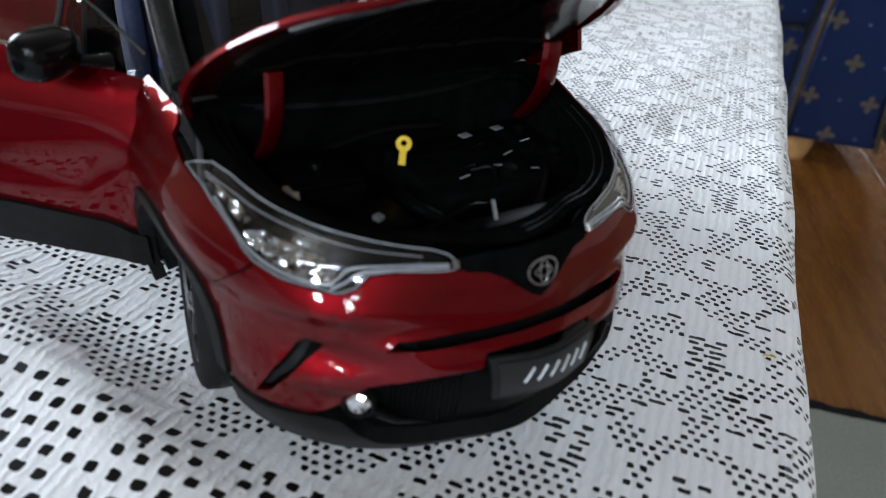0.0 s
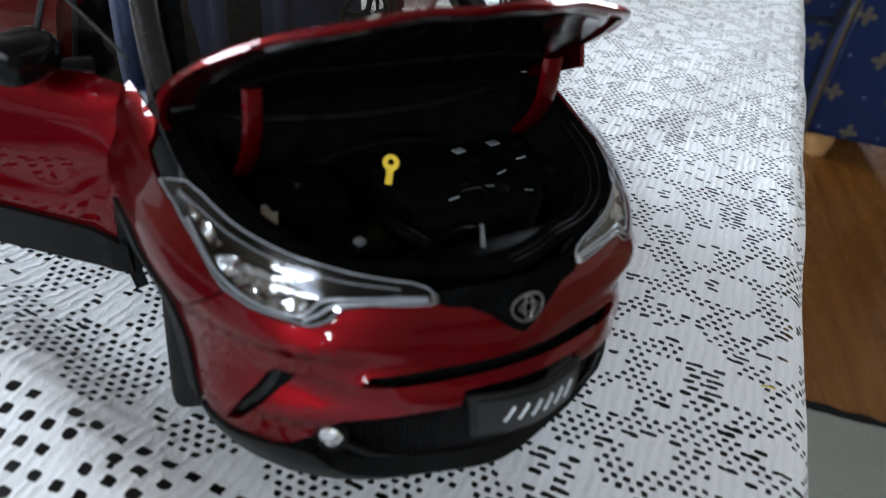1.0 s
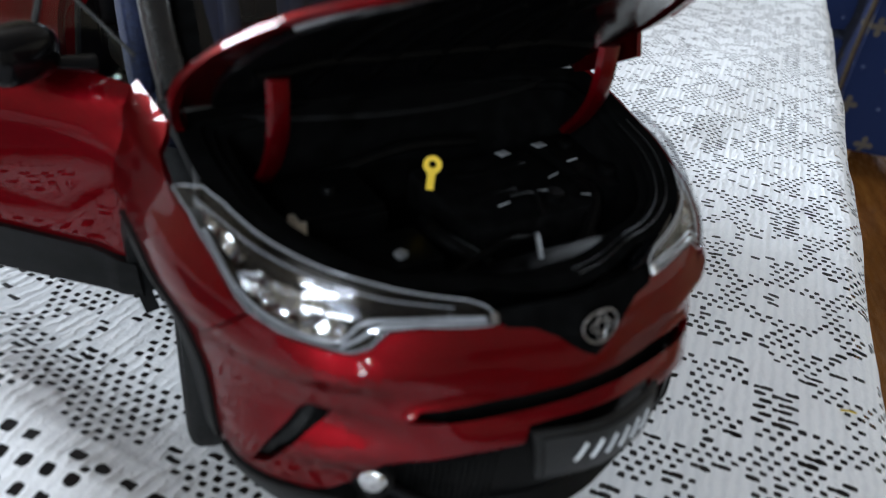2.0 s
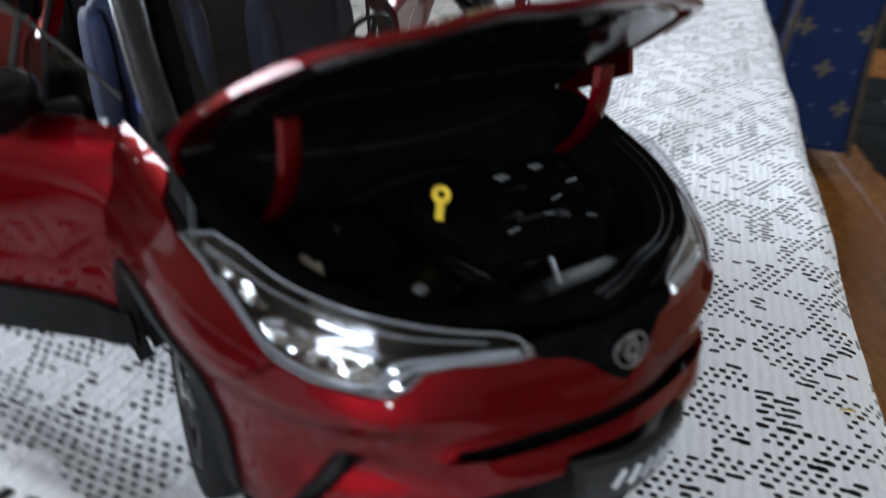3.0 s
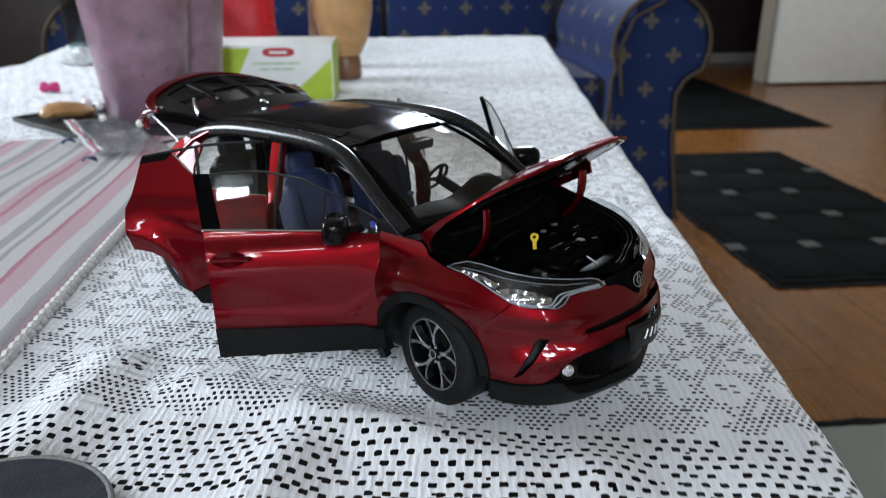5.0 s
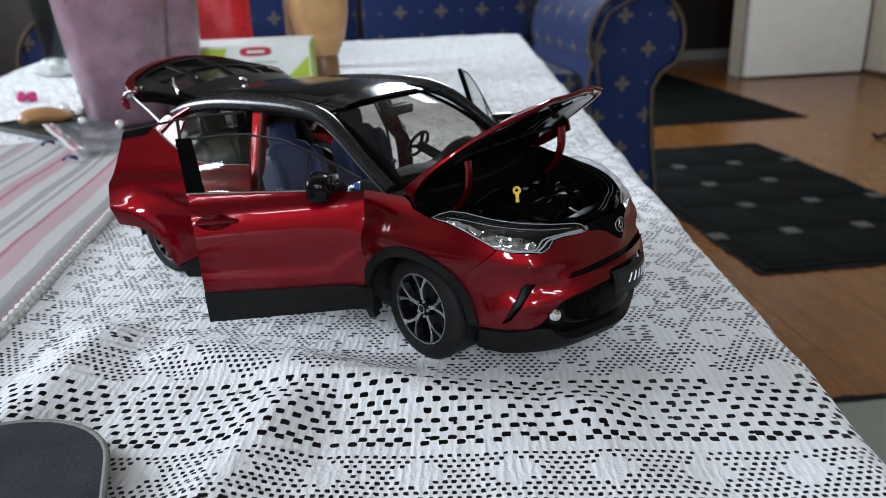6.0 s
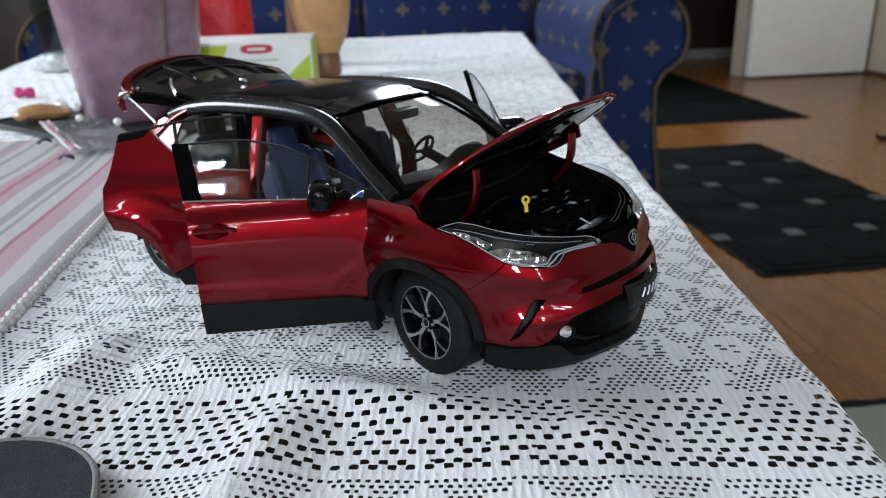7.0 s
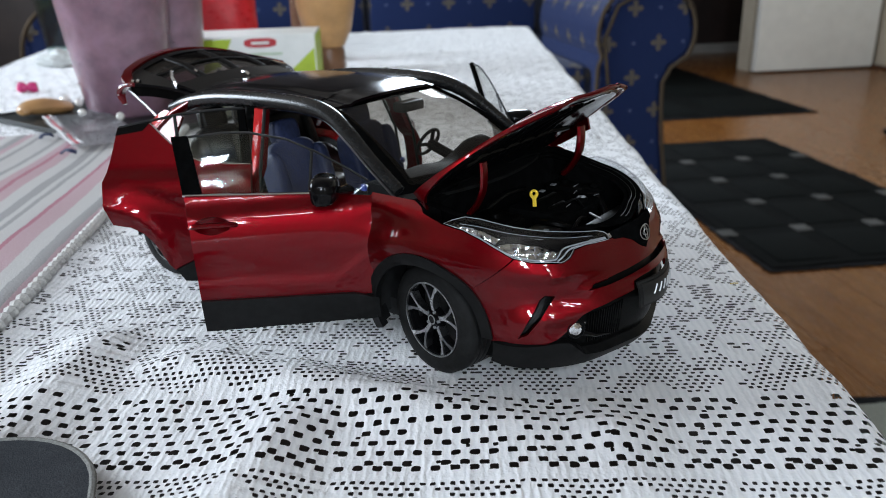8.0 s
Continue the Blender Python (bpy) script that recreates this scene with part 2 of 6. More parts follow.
PIPING = woven("gold_rope_piping", (0.045, 0.034, 0.024), (0.12, 0.09, 0.06), 900)
OAK = plain("pale_oak", (0.45, 0.25, 0.10), 0.4, 0.0, 0.2, 40)
DENIM = woven("grey_denim", (0.026, 0.029, 0.034), (0.105, 0.11, 0.12), 2600, 0.9, 0.35)
SEAM = woven("pale_grey_cord", (0.20, 0.20, 0.19), (0.42, 0.42, 0.40), 1400)

# ==== building blocks ====
def part(name, bm, material, parent=None, label="", smooth=True, k=1.0, m=None):
    """Links a bmesh as one mesh object, under a thing or under a part."""
    if k != 1.0:
        bmesh.ops.scale(bm, vec=(k, k, k), verts=bm.verts)
    for f in bm.faces:
        f.smooth = smooth
    mesh = bpy.data.meshes.new(name)
    bm.to_mesh(mesh)
    bm.free()
    mesh.materials.append(material)
    if smooth:
        mesh.set_sharp_from_angle(angle=radians(38))
    ob = new(name, mesh)
    ob.parent = parent
    if m is not None:
        ob.matrix_basis = m
    return tagged(ob, label)


def thing(name, m, label, category, group="", kind=""):
    return tagged(place_empty(name, m), label, category, group, kind)


def place_empty(name, m):
    ob = new(name)
    ob.empty_display_size = 0.02
    ob.matrix_basis = m
    return ob


def box(bm, lo, hi, bevel=0.0, m=None):
    lo, hi = Vector(lo), Vector(hi)
    g = bmesh.ops.create_cube(bm, size=1.0)["verts"]
    for v in g:
        v.co = Vector(((lo[i] + hi[i]) / 2 + v.co[i] * (hi[i] - lo[i]) for i in range(3)))
    if bevel:
        edges = list({e for v in g for e in v.link_edges})
        r = bmesh.ops.bevel(bm, geom=edges, offset=bevel, segments=2, profile=0.6, affect="EDGES")
        g = list({v for f in r["faces"] for v in f.verts} | {v for v in g if v.is_valid})
    if m is not None:
        bmesh.ops.transform(bm, matrix=m, verts=g)
    return bm


def boxes(*args, **kw):
    bm = bmesh.new()
    for a in args:
        box(bm, *a, **kw)
    return bm


def lathe(bm, profile, steps=40, axis="Z", centre=(0, 0, 0), closed=False):
    """Turns a profile of (radius, along) about an axis."""
    rings = []
    for r, a in profile:
        ring = []
        for i in range(steps):
            t = 2 * math.pi * i / steps
            c, s = r * math.cos(t), r * math.sin(t)
            p = {"Z": (c, s, a), "Y": (c, a, s), "X": (a, c, s)}[axis]
            ring.append(bm.verts.new(Vector(centre) + Vector(p)))
        rings.append(ring)
    pairs = list(zip(rings, rings[1:])) + ([(rings[-1], rings[0])] if closed else [])
    for a, b in pairs:
        for i in range(steps):
            bm.faces.new((a[i], a[(i + 1) % steps], b[(i + 1) % steps], b[i]))
    if not closed:
        for ring in (rings[0], rings[-1]):
            bm.faces.new(ring)
    bmesh.ops.recalc_face_normals(bm, faces=bm.faces)
    return bm


def tube(bm, points, radius, steps=8, flat=1.0, caps=True):
    """A round bar along points; radius may be a list."""
    pts = [Vector(p) for p in points]
    rings, side = [], None
    for i, p in enumerate(pts):
        d = (pts[min(i + 1, len(pts) - 1)] - pts[max(i - 1, 0)]).normalized()
        if side is None:
            side = d.cross(Vector((0, 0, 1)) if abs(d.z) < 0.9 else Vector((1, 0, 0)))
        side = (side - d * side.dot(d)).normalized()
        up = d.cross(side)
        r = radius[i] if isinstance(radius, (list, tuple)) else radius
        rings.append([bm.verts.new(p + r * (math.cos(t) * side + flat * math.sin(t) * up)) for t in (2 * math.pi * j / steps for j in range(steps))])
    for a, b in zip(rings, rings[1:]):
        for j in range(steps):
            bm.faces.new((a[j], a[(j + 1) % steps], b[(j + 1) % steps], b[j]))
    if caps:
        bm.faces.new(rings[0]), bm.faces.new(rings[-1])
    bmesh.ops.recalc_face_normals(bm, faces=bm.faces)
    return bm


def curve(points, steps=8):
    """A smooth line through points (Catmull-Rom)."""
    p = [Vector(q) for q in points]
    p = [2 * p[0] - p[1], *p, 2 * p[-1] - p[-2]]
    out = []
    for a, b, c, d in zip(p, p[1:], p[2:], p[3:]):
        for i in range(steps):
            t = i / steps
            out.append(0.5 * (2 * b + (c - a) * t + (2 * a - 5 * b + 4 * c - d) * t * t + (3 * b - a - 3 * c + d) * t**3))
    return [*out, p[-2]]


def flat_patch(loops, du, dv):
    """A flat mesh in (u, v) inside the first loop and outside the others, cut along a grid."""
    bm = bmesh.new()
    for loop in loops:
        vs = [bm.verts.new((a, b, 0)) for a, b in loop]
        for a, b in zip(vs, vs[1:] + vs[:1]):
            bm.edges.new((a, b))
    bmesh.ops.triangle_fill(bm, use_beauty=True, use_dissolve=False, edges=bm.edges[:])
    for axis, step in ((0, du), (1, dv)):
        vals = [v.co[axis] for v in bm.verts]
        for i in range(math.ceil(min(vals) / step), math.floor(max(vals) / step) + 1):
            co, no = [0, 0, 0], [0, 0, 0]
            co[axis], no[axis] = i * step, 1
            bmesh.ops.bisect_plane(bm, geom=bm.verts[:] + bm.edges[:] + bm.faces[:], dist=1e-5, plane_co=co, plane_no=no)
    bmesh.ops.remove_doubles(bm, verts=bm.verts, dist=1e-4)
    return bm


def shell(loops, fn, thick, du=0.05, dv=0.05, off=0.0):
    """A curved sheet of some thickness: the flat patch laid on the surface fn(u, v, offset)."""
    src = flat_patch(loops, du, dv)
    bm = bmesh.new()
    outer = {v: bm.verts.new(fn(v.co.x, v.co.y, off)) for v in src.verts}
    inner = {v: bm.verts.new(fn(v.co.x, v.co.y, off - thick)) for v in src.verts}
    for f in src.faces:
        bm.faces.new([outer[v] for v in f.verts])
        bm.faces.new([inner[v] for v in reversed(f.verts)])
    for e in src.edges:
        if len(e.link_faces) == 1:
            a, b = e.verts
            bm.faces.new((outer[a], outer[b], inner[b], inner[a]))
    src.free()
    bmesh.ops.recalc_face_normals(bm, faces=bm.faces)
    return bm


def bow(points, steps=5):
    """A loop with its corners eased into curves."""
    pts = [Vector((a, b, 0)) for a, b in points]
    out = []
    n = len(pts)
    for i in range(n):
        a, b, c, d = (pts[(i + j) % n] for j in (-1, 0, 1, 2))
        for s in range(steps):
            t = s / steps
            q = 0.5 * (2 * b + (c - a) * t + (2 * a - 5 * b + 4 * c - d) * t * t + (3 * b - a - 3 * c + d) * t**3)
            out.append((q.x, q.y))
    return out


def dense(points, step=0.04):
    """A loop with straight sides, split so that they can bend."""
    out = []
    for (a, b), (c, d) in zip(points, points[1:] + points[:1]):
        n = max(1, int(math.hypot(c - a, d - b) / step))
        out += [(a + (c - a) * i / n, b + (d - b) * i / n) for i in range(n)]
    return out


def arc(cx, cz, r, a0, a1, n=14):
    return [(cx + r * math.cos(radians(a0 + (a1 - a0) * i / n)), cz + r * math.sin(radians(a0 + (a1 - a0) * i / n))) for i in range(n + 1)]


# ==== room ====
def slab(name, lo, hi, material, label="", category="", kind="structure", bevel=0.0):
    """A piece of the setting between two corners, in room metres."""
    ob = part(name, boxes((lo, hi), bevel=bevel), material, smooth=False, m=room(0, 0))
    return tagged(ob, label, category, "", kind)


SKIRT_PALE = plain("dull_skirting_paint", (0.28, 0.27, 0.25), 0.5)
L, R, BACK, FRONT, TOP = -2.3, 2.9, -2.4, 3.7, 2.45
slab("floor_base", (L - 0.2, BACK - 0.2, -0.06), (R + 0.2, 6.2, -0.012), TABLE_WOOD, "dark underlay beneath the laminate floor", "floor")
slab("ceiling", (L - 0.2, BACK - 0.2, TOP), (R + 0.2, 6.2, TOP + 0.1), CEILING, "plain brown ceiling", "ceiling")
slab("wall_right", (R, BACK, -0.01), (R + 0.12, FRONT + 0.12, TOP), WALL, "warm off-white painted wall", "wall")
# the far wall is dark, with a doorway that the white door stands open beside
slab("wall_far_b", (2.205, FRONT + 0.06, -0.01), (R, FRONT + 0.18, TOP), WALL, "wall behind the open white door", "wall")
slab("wall_far_lintel", (1.30, FRONT + 0.002, 2.05), (2.205, FRONT + 0.12, TOP), DARK_WALL, "wall above the doorway", "wall")
slab("hall_wall_left", (1.10, FRONT + 0.12, -0.01), (1.25, 6.0, TOP), DARK_WALL, "dark wall of the hall behind the doorway", "wall")
slab("hall_wall_right", (2.75, FRONT + 0.18, -0.01), (2.87, 6.0, TOP), DARK_WALL, "dark wall of the hall behind the doorway", "wall")
slab("hall_wall_end", (1.10, 4.62, 0.0), (2.87, 4.74, TOP), DARK_WALL, "dark brown panelled wall at the end of the hall", "wall")
slab("hall_baseboard", (1.26, 4.60, 0.0), (2.74, 4.617, 0.06), SKIRT_PALE, "pale skirting board of the hall", "baseboard")
slab("baseboard_right", (R - 0.016, BACK, 0.0), (R - 0.001, FRONT - 0.01, 0.02), SKIRTING, "slim dark wooden skirting", "baseboard")
door = slab("door_1", (2.19, FRONT - 0.045, 0.012), (2.875, FRONT - 0.005, 2.02), DOOR_WHITE, "white painted flat door standing open against the wall", "door", "structure", 0.003)
knob = part("door_handle", tube(bmesh.new(), [(2.25, FRONT - 0.05, 1.0), (2.25, FRONT - 0.09, 1.0), (2.36, FRONT - 0.09, 1.0)], 0.009), CHROME, door, "steel lever handle")


def window_wall(name, a, b, z0, z1, holes, along_u, at, deep, paint=WALL, label="warm off-white painted wall with window openings", high=()):
    """A wall with openings; a and b run along it."""
    bm = bmesh.new()
    cuts = sorted({a, b, *(q for h in (*holes, *high) for q in h[:2])})
    for c, d in zip(cuts, cuts[1:]):
        open_ = next((h for h in holes if h[0] <= c and d <= h[1]), None)
        upper = next((h for h in high if h[0] <= c and d <= h[1]), None)
        levels = [z0, *(open_[2:] if open_ else ()), *(upper[2:] if upper else ()), z1]
        for lo, hi in zip(levels[::2], levels[1::2]):
            box(bm, *(((c, at, lo), (d, at + deep, hi)) if along_u else ((at, c, lo), (at + deep, d, hi))))
    return tagged(part(name, bm, paint, smooth=False, m=room(0, 0)), label, "wall", "", "structure")


# the high opening only makes room for the added fill light
window_wall("wall_back", L, R, -0.01, TOP, [(-0.34, -0.12, 0.9, 1.80), (0.63, 0.83, 0.94, 1.66)], True, BACK - 0.15, 0.15, high=[(-0.96, 0.36, 2.0, 2.34)])
window_wall("wall_left", BACK, FRONT, -0.01, TOP, [(0.45, 1.75, 0.9, 2.0)], False, L - 0.15, 0.15)


def window(name, u, v, turn, wide, h=1.1, z=0.9):
    w = thing(name, room(u, v, z, turn), "white-framed window letting in daylight", "window", "", "structure")
    t = 0.05 if wide > 0.5 else 0.03
    part("window_frame", boxes(((-wide / 2, 0, 0), (wide / 2, t, t)), ((-wide / 2, 0, h - t), (wide / 2, t, h)), ((-wide / 2, 0, t), (-wide / 2 + t, t, h - t)), ((wide / 2 - t, 0, t), (wide / 2, t, h - t)), *([((-0.02, 0, t), (0.02, t, h - t))] if wide > 0.5 else [])), DOOR_WHITE, w, smooth=False)
    part("window_sill", boxes(((-wide / 2 - 0.05, -0.14, -0.03), (wide / 2 + 0.05, 0, 0)), bevel=0.004), DOOR_WHITE, w, smooth=False)
    return w


window_wall("wall_far", L, 1.30, -0.01, TOP, [(0.33, 1.23, 0.9, 2.1)], True, FRONT + 0.002, 0.12, DARK_WALL, "dark brown wall with a window behind the sofa")
window_1 = window("window_1", -0.23, BACK - 0.1, 180, 0.22, 0.90)
for low, high in ((0.03, 0.16), (0.28, 0.34), (0.42, 0.64), (0.71, 0.79)):
    part("transom", boxes(((-0.08, 0, low), (0.08, 0.05, high))), DOOR_WHITE, window_1, "white panel between the panes", smooth=False)
# made-up high window round the added fill light, above any reflection
window("added_fill_window", -0.30, BACK - 0.1, 180, 1.32, 0.34, 2.0)
window_2 = window("window_2", 0.73, BACK - 0.1, 180, 0.20, 0.72, 0.94)
part("transom", boxes(((-0.07, 0, 0.16), (0.07, 0.05, 0.50))), DOOR_WHITE, window_2, "white panel under the upper pane", smooth=False)
window("window_3", L - 0.1, 1.1, 90, 1.3)
window("window_4", 0.78, FRONT + 0.08, 0, 0.9, 1.2)


# ==== rugs ====
def frayed(u0, u1, v0, v1, z0, z1, seed, wild):
    """A flat woven sheet whose edges run unevenly, with short threads standing out."""
    corners = [(u0, v0), (u1, v0), (u1, v1), (u0, v1)]
    loop = []
    for (a, b), (c, d) in zip(corners, corners[1:] + corners[:1]):
        length = math.hypot(c - a, d - b)
        n = max(2, int(length / 0.012))
        out = Vector((d - b, a - c)) / length
        for i in range(n):
            t = i / n
            p = Vector((a + (c - a) * t, b + (d - b) * t))
            s = wild * noise.noise(Vector((p.x * 9, p.y * 9, seed))) + 0.6 * wild * noise.noise(Vector((p.x * 55, p.y * 55, seed + 3)))
            loop.append(p + out * s)
    bm = bmesh.new()
    top = [bm.verts.new((p.x, p.y, z1)) for p in loop]
    low = [bm.verts.new((p.x, p.y, z0)) for p in loop]
    bm.faces.new(top)
    for i in range(len(loop)):
        k = (i + 1) % len(loop)
        bm.faces.new((low[i], low[k], top[k], top[i]))
    return bm


def rug_ground(name, u0, u1, v0, v1, material, label, border=None):
    rug = thing(name, room(0, 0, 0), label, "rug")
    b = border or 0.0
    part("rug_sheet", frayed(u0 + b, u1 - b, v0 + b, v1 - b, 0.0, 0.0078, u0, 0.004), material, rug, smooth=False)
    if border:
        part("border", frayed(u0, u1, v0, v1, 0.0, 0.0045, u0 + 5, 0.009), RUG_EDGE, rug, "black woven border", smooth=False)
    return rug


rug = rug_ground("rug", 0.845, 1.46, 1.07, 2.21, RUG_DARK, "charcoal woven rug with dark squares and small pale marks", 0.012)
for i in range(3):
    for j in range(5):
        u, v = 0.955 + 0.185 * i, 1.19 + 0.214 * j
        part("square", boxes(((u - 0.068, v - 0.082, 0.0075), (u + 0.068, v + 0.082, 0.0095)), bevel=0.0008), RUG_SQUARE, rug)
for i in range(4):
    for j in range(4):
        if (i, j) not in ((3, 0), (3, 2), (0, 1)):
            u, v = 0.862 + 0.187 * i, 1.297 + 0.214 * j
            part("pale_mark", boxes(((u - 0.02, v - 0.02, 0.0075), (u + 0.02, v + 0.02, 0.0105)), bevel=0.001), RUG_MARK, rug, "small pale woven square")
hall_rug = rug_ground("rug", 1.05, 1.90, 2.60, 4.25, RUG_DARK, "long charcoal woven runner leading to the doorway", 0.03)
for i in range(2):
    for j in range(4):
        u, v = 1.27 + 0.4 * i, 2.83 + 0.40 * j
        part("square", boxes(((u - 0.15, v - 0.16, 0.0075), (u + 0.15, v + 0.16, 0.0095)), bevel=0.0008), RUG_SQUARE, hall_rug)
pale = rug_ground("rug", -0.9, 1.6, -1.6, 0.592, RUG_LIGHT, "pale grey ribbed rug with a black border", 0.018)

# ==== toy car: its surfaces, in full-size metres ====
XA, XR, POWER = 1.30, -1.30, 2.6
ARCH = 0.43  # radius of the wheel arches
SIDE_Z = (0.15, 0.3, 0.45, 0.6, 0.75, 0.85, 0.92, 0.98, 1.03, 1.10, 1.42, 1.50)
SIDE_Y = (0.85, 0.885, 0.90, 0.905, 0.902, 0.895, 0.882, 0.856, 0.802, 0.775, 0.665, 0.60)
NOSE_Z = (0.15, 0.2, 0.28, 0.4, 0.52, 0.58, 0.625, 0.655, 0.69, 0.74, 0.80, 0.86, 0.92, 1.0)
NOSE_X = (2.20, 2.24, 2.285, 2.31, 2.32, 2.31, 2.29, 2.245, 2.235, 2.225, 2.205, 2.17, 2.12, 2.03)


def smooth_step(t):
    t = min(1.0, max(0.0, t))
    return t * t * (3 - 2 * t)


def half_width(x, z):
    y = float(np.interp(z, SIDE_Z, SIDE_Y))
    y += 0.042 * math.exp(-(((x - 1.30) / 0.36) ** 2) - ((z - 0.76) / 0.10) ** 2) - 0.020 * math.exp(-(((x - 0.98) / 0.16) ** 2) - ((z - 0.88) / 0.07) ** 2)
    y += 0.055 * math.exp(-(((x + 1.32) / 0.45) ** 2) - ((z - 0.80) / 0.18) ** 2)
    for cx, high in ((1.32, 0.010), (-1.32, 0.020)):
        y += high * math.exp(-(((math.hypot(x - cx, z - 0.33) - ARCH - 0.085) / 0.035) ** 2))
    mid = math.exp(-(((x - 0.30) / 0.62) ** 4))
    over = z - (0.525 + 0.05 * max(0.0, 0.60 - x) + 0.75 * max(0.0, x - 0.62))
    y -= mid * 0.018 * math.exp(-max(0.0, over) / 0.17) * smooth_step(over / 0.075)
    under = 1.05 - 0.36 * (x + 1.2) - z
    y -= 0.030 * math.exp(-(((x + 0.72) / 0.50) ** 4)) * math.exp(-max(0.0, under) / 0.15) * smooth_step(under / 0.06)
    y += mid * 0.004 * math.exp(-(((z - 0.96) / 0.025) ** 2))
    return y


def settle(p):
    """The casting's nose is a little slimmer on the far side and pointed in the middle."""
    w = min(1.0, max(0.0, (p.x - 0.95) / 0.65))
    w = w * w * (3 - 2 * w)
    slim = 0.045 * (1 + min(1.0, max(-1.0, p.y / 0.3)))
    keen = 0.040 * math.exp(-((p.y / 0.20) ** 2)) * min(1.0, max(0.0, (p.x - 2.0) / 0.15))
    return Vector((p.x + keen * w, p.y - slim * w, p.z))


def skin_point(s, z):
    """s runs from 0 at the nose over 1 at the front wheel to 4.6 at the tail; below 0 on the other side."""
    sign, s = (-1 if s >= 0 else 1), abs(s)
    if s <= 1:
        t = s * math.pi / 2
        xn = float(np.interp(z, NOSE_Z, NOSE_X))
        d = -0.030 * math.exp(-(((s - 0.42) / 0.14) ** 2) - ((z - 0.42) / 0.08) ** 2) - 0.050 * math.exp(-(((s - 0.47) / 0.16) ** 2) - ((z - 0.58) / 0.065) ** 2)
        d += 0.035 * math.exp(-(((s - 0.68) / 0.11) ** 2) - ((z - 0.38) / 0.12) ** 2) + 0.012 * math.exp(-(((s - 0.52) / 0.10) ** 2) - ((z - 0.47) / 0.03) ** 2)
        d += 0.020 * math.exp(-(((s - 0.44) / 0.14) ** 2) - ((z - 0.73) / 0.035) ** 2) - 0.008 * math.exp(-((s / 0.4) ** 2) - ((z - 0.76) / 0.03) ** 2)
        return Vector((XA + d * math.cos(t) + (xn - XA) * max(0.0, math.cos(t)) ** (2 / POWER), sign * (d * math.sin(t) + half_width(XA, z) * math.sin(t) ** (2 / POWER)), z))
    x = XA - (s - 1)
    if x >= XR:
        return Vector((x, sign * half_width(x, z), z))
    t = min(1.0, s - 1 - XA + XR) * math.pi / 2
    xt = float(np.interp(z, (0.2, 0.4, 0.6, 0.9, 1.1, 1.3), (-1.98, -2.07, -2.08, -2.0, -1.86, -1.6)))
    return Vector((XR + (xt - XR) * math.sin(t) ** 0.75, sign * half_width(XR, z) * max(0.0, math.cos(t)) ** 0.75, z))


def skin(s, z, off=0.0):
    p = skin_point(s, z)
    if off == 0.0:
        return p
    h = 0.004
    a, b = skin_point(s + h, z) - skin_point(s - h, z), skin_point(s, z + h) - skin_point(s, z - h)
    n = a.cross(b)
    out = Vector((p.x - min(max(p.x, XR), XA), p.y, 0))
    if n.dot(out) < 0:
        n.negate()
    return p + n.normalized() * off if n.length > 1e-9 else p


def at_x(loop):
    """A loop in (x, z) of the flank, for x up to the front wheel, as (s, z)."""
    return [(1 + XA - x, z) for x, z in loop]


def s_of(x, z):
    """The s of a place on the right flank or round the nose."""
    if x <= XA:
        return 1 + XA - x
    xn = float(np.interp(z, NOSE_Z, NOSE_X))
    return math.acos(min(1.0, ((x - XA) / (xn - XA)) ** (POWER / 2))) / (math.pi / 2)


def mirrored(loop):
    return [(-a, b) for a, b in reversed(loop)]


car = thing("model_car", pose(0, 0, TABLE), "dark red die-cast toy car, all doors open, on a lace cloth", "toy car")


def cpart(name, bm, material, parent=car, label="", smooth=True, m=None, true=True):
    if true:
        for v in bm.verts:
            v.co = settle(v.co)
    return part(name, bm, material, parent, label, smooth, S, m)


# --- front bumper: right half of its outline, then mirrored
arch_front = [(s_of(x, z), z) for x, z in arc(1.32, 0.33, ARCH, 42, 1, 9)]
half = [(0.0, 0.740), (0.018, 0.766), (0.049, 0.811), (0.085, 0.835), (0.13, 0.841), (0.20, 0.842), (0.285, 0.847), (0.34, 0.839), (0.372, 0.805), (0.41, 0.786), (0.45, 0.787), (0.558, 0.800), (0.625, 0.821)]
half += arch_front
half += [(0.72, 0.348), (0.60, 0.336), (0.545, 0.330), (0.497, 0.353), (0.455, 0.391), (0.39, 0.487), (0.34, 0.514), (0.235, 0.543), (0.128, 0.558), (0.117, 0.605), (0.06, 0.618), (0.0, 0.625)]
front_loop = dense(half + [(-a, b) for a, b in half[-2:0:-1]], 0.03)
slot = [(0.345, 0.617), (0.30, 0.645), (0.22, 0.651), (0.11, 0.659), (0.0, 0.678)]
slot_low = [(0.0, 0.647), (0.11, 0.636), (0.20, 0.630), (0.29, 0.624)]
slot_full = dense(slot[:-1] + [(0.0, 0.678)] + [(-a, b) for a, b in slot[-2::-1]] + [(-a, b) for a, b in slot_low[:0:-1]] + slot_low, 0.03)
notch = [(0.668, 0.376), (0.622, 0.498), (0.576, 0.585), (0.547, 0.608), (0.500, 0.598), (0.558, 0.526), (0.628, 0.403)]
cpart("front_bumper", shell([front_loop, slot_full, dense(notch, 0.03), dense(mirrored(notch), 0.03)], skin, 0.02, 0.04, 0.03), RED, car, "glossy dark red front bumper with a slim black slot")
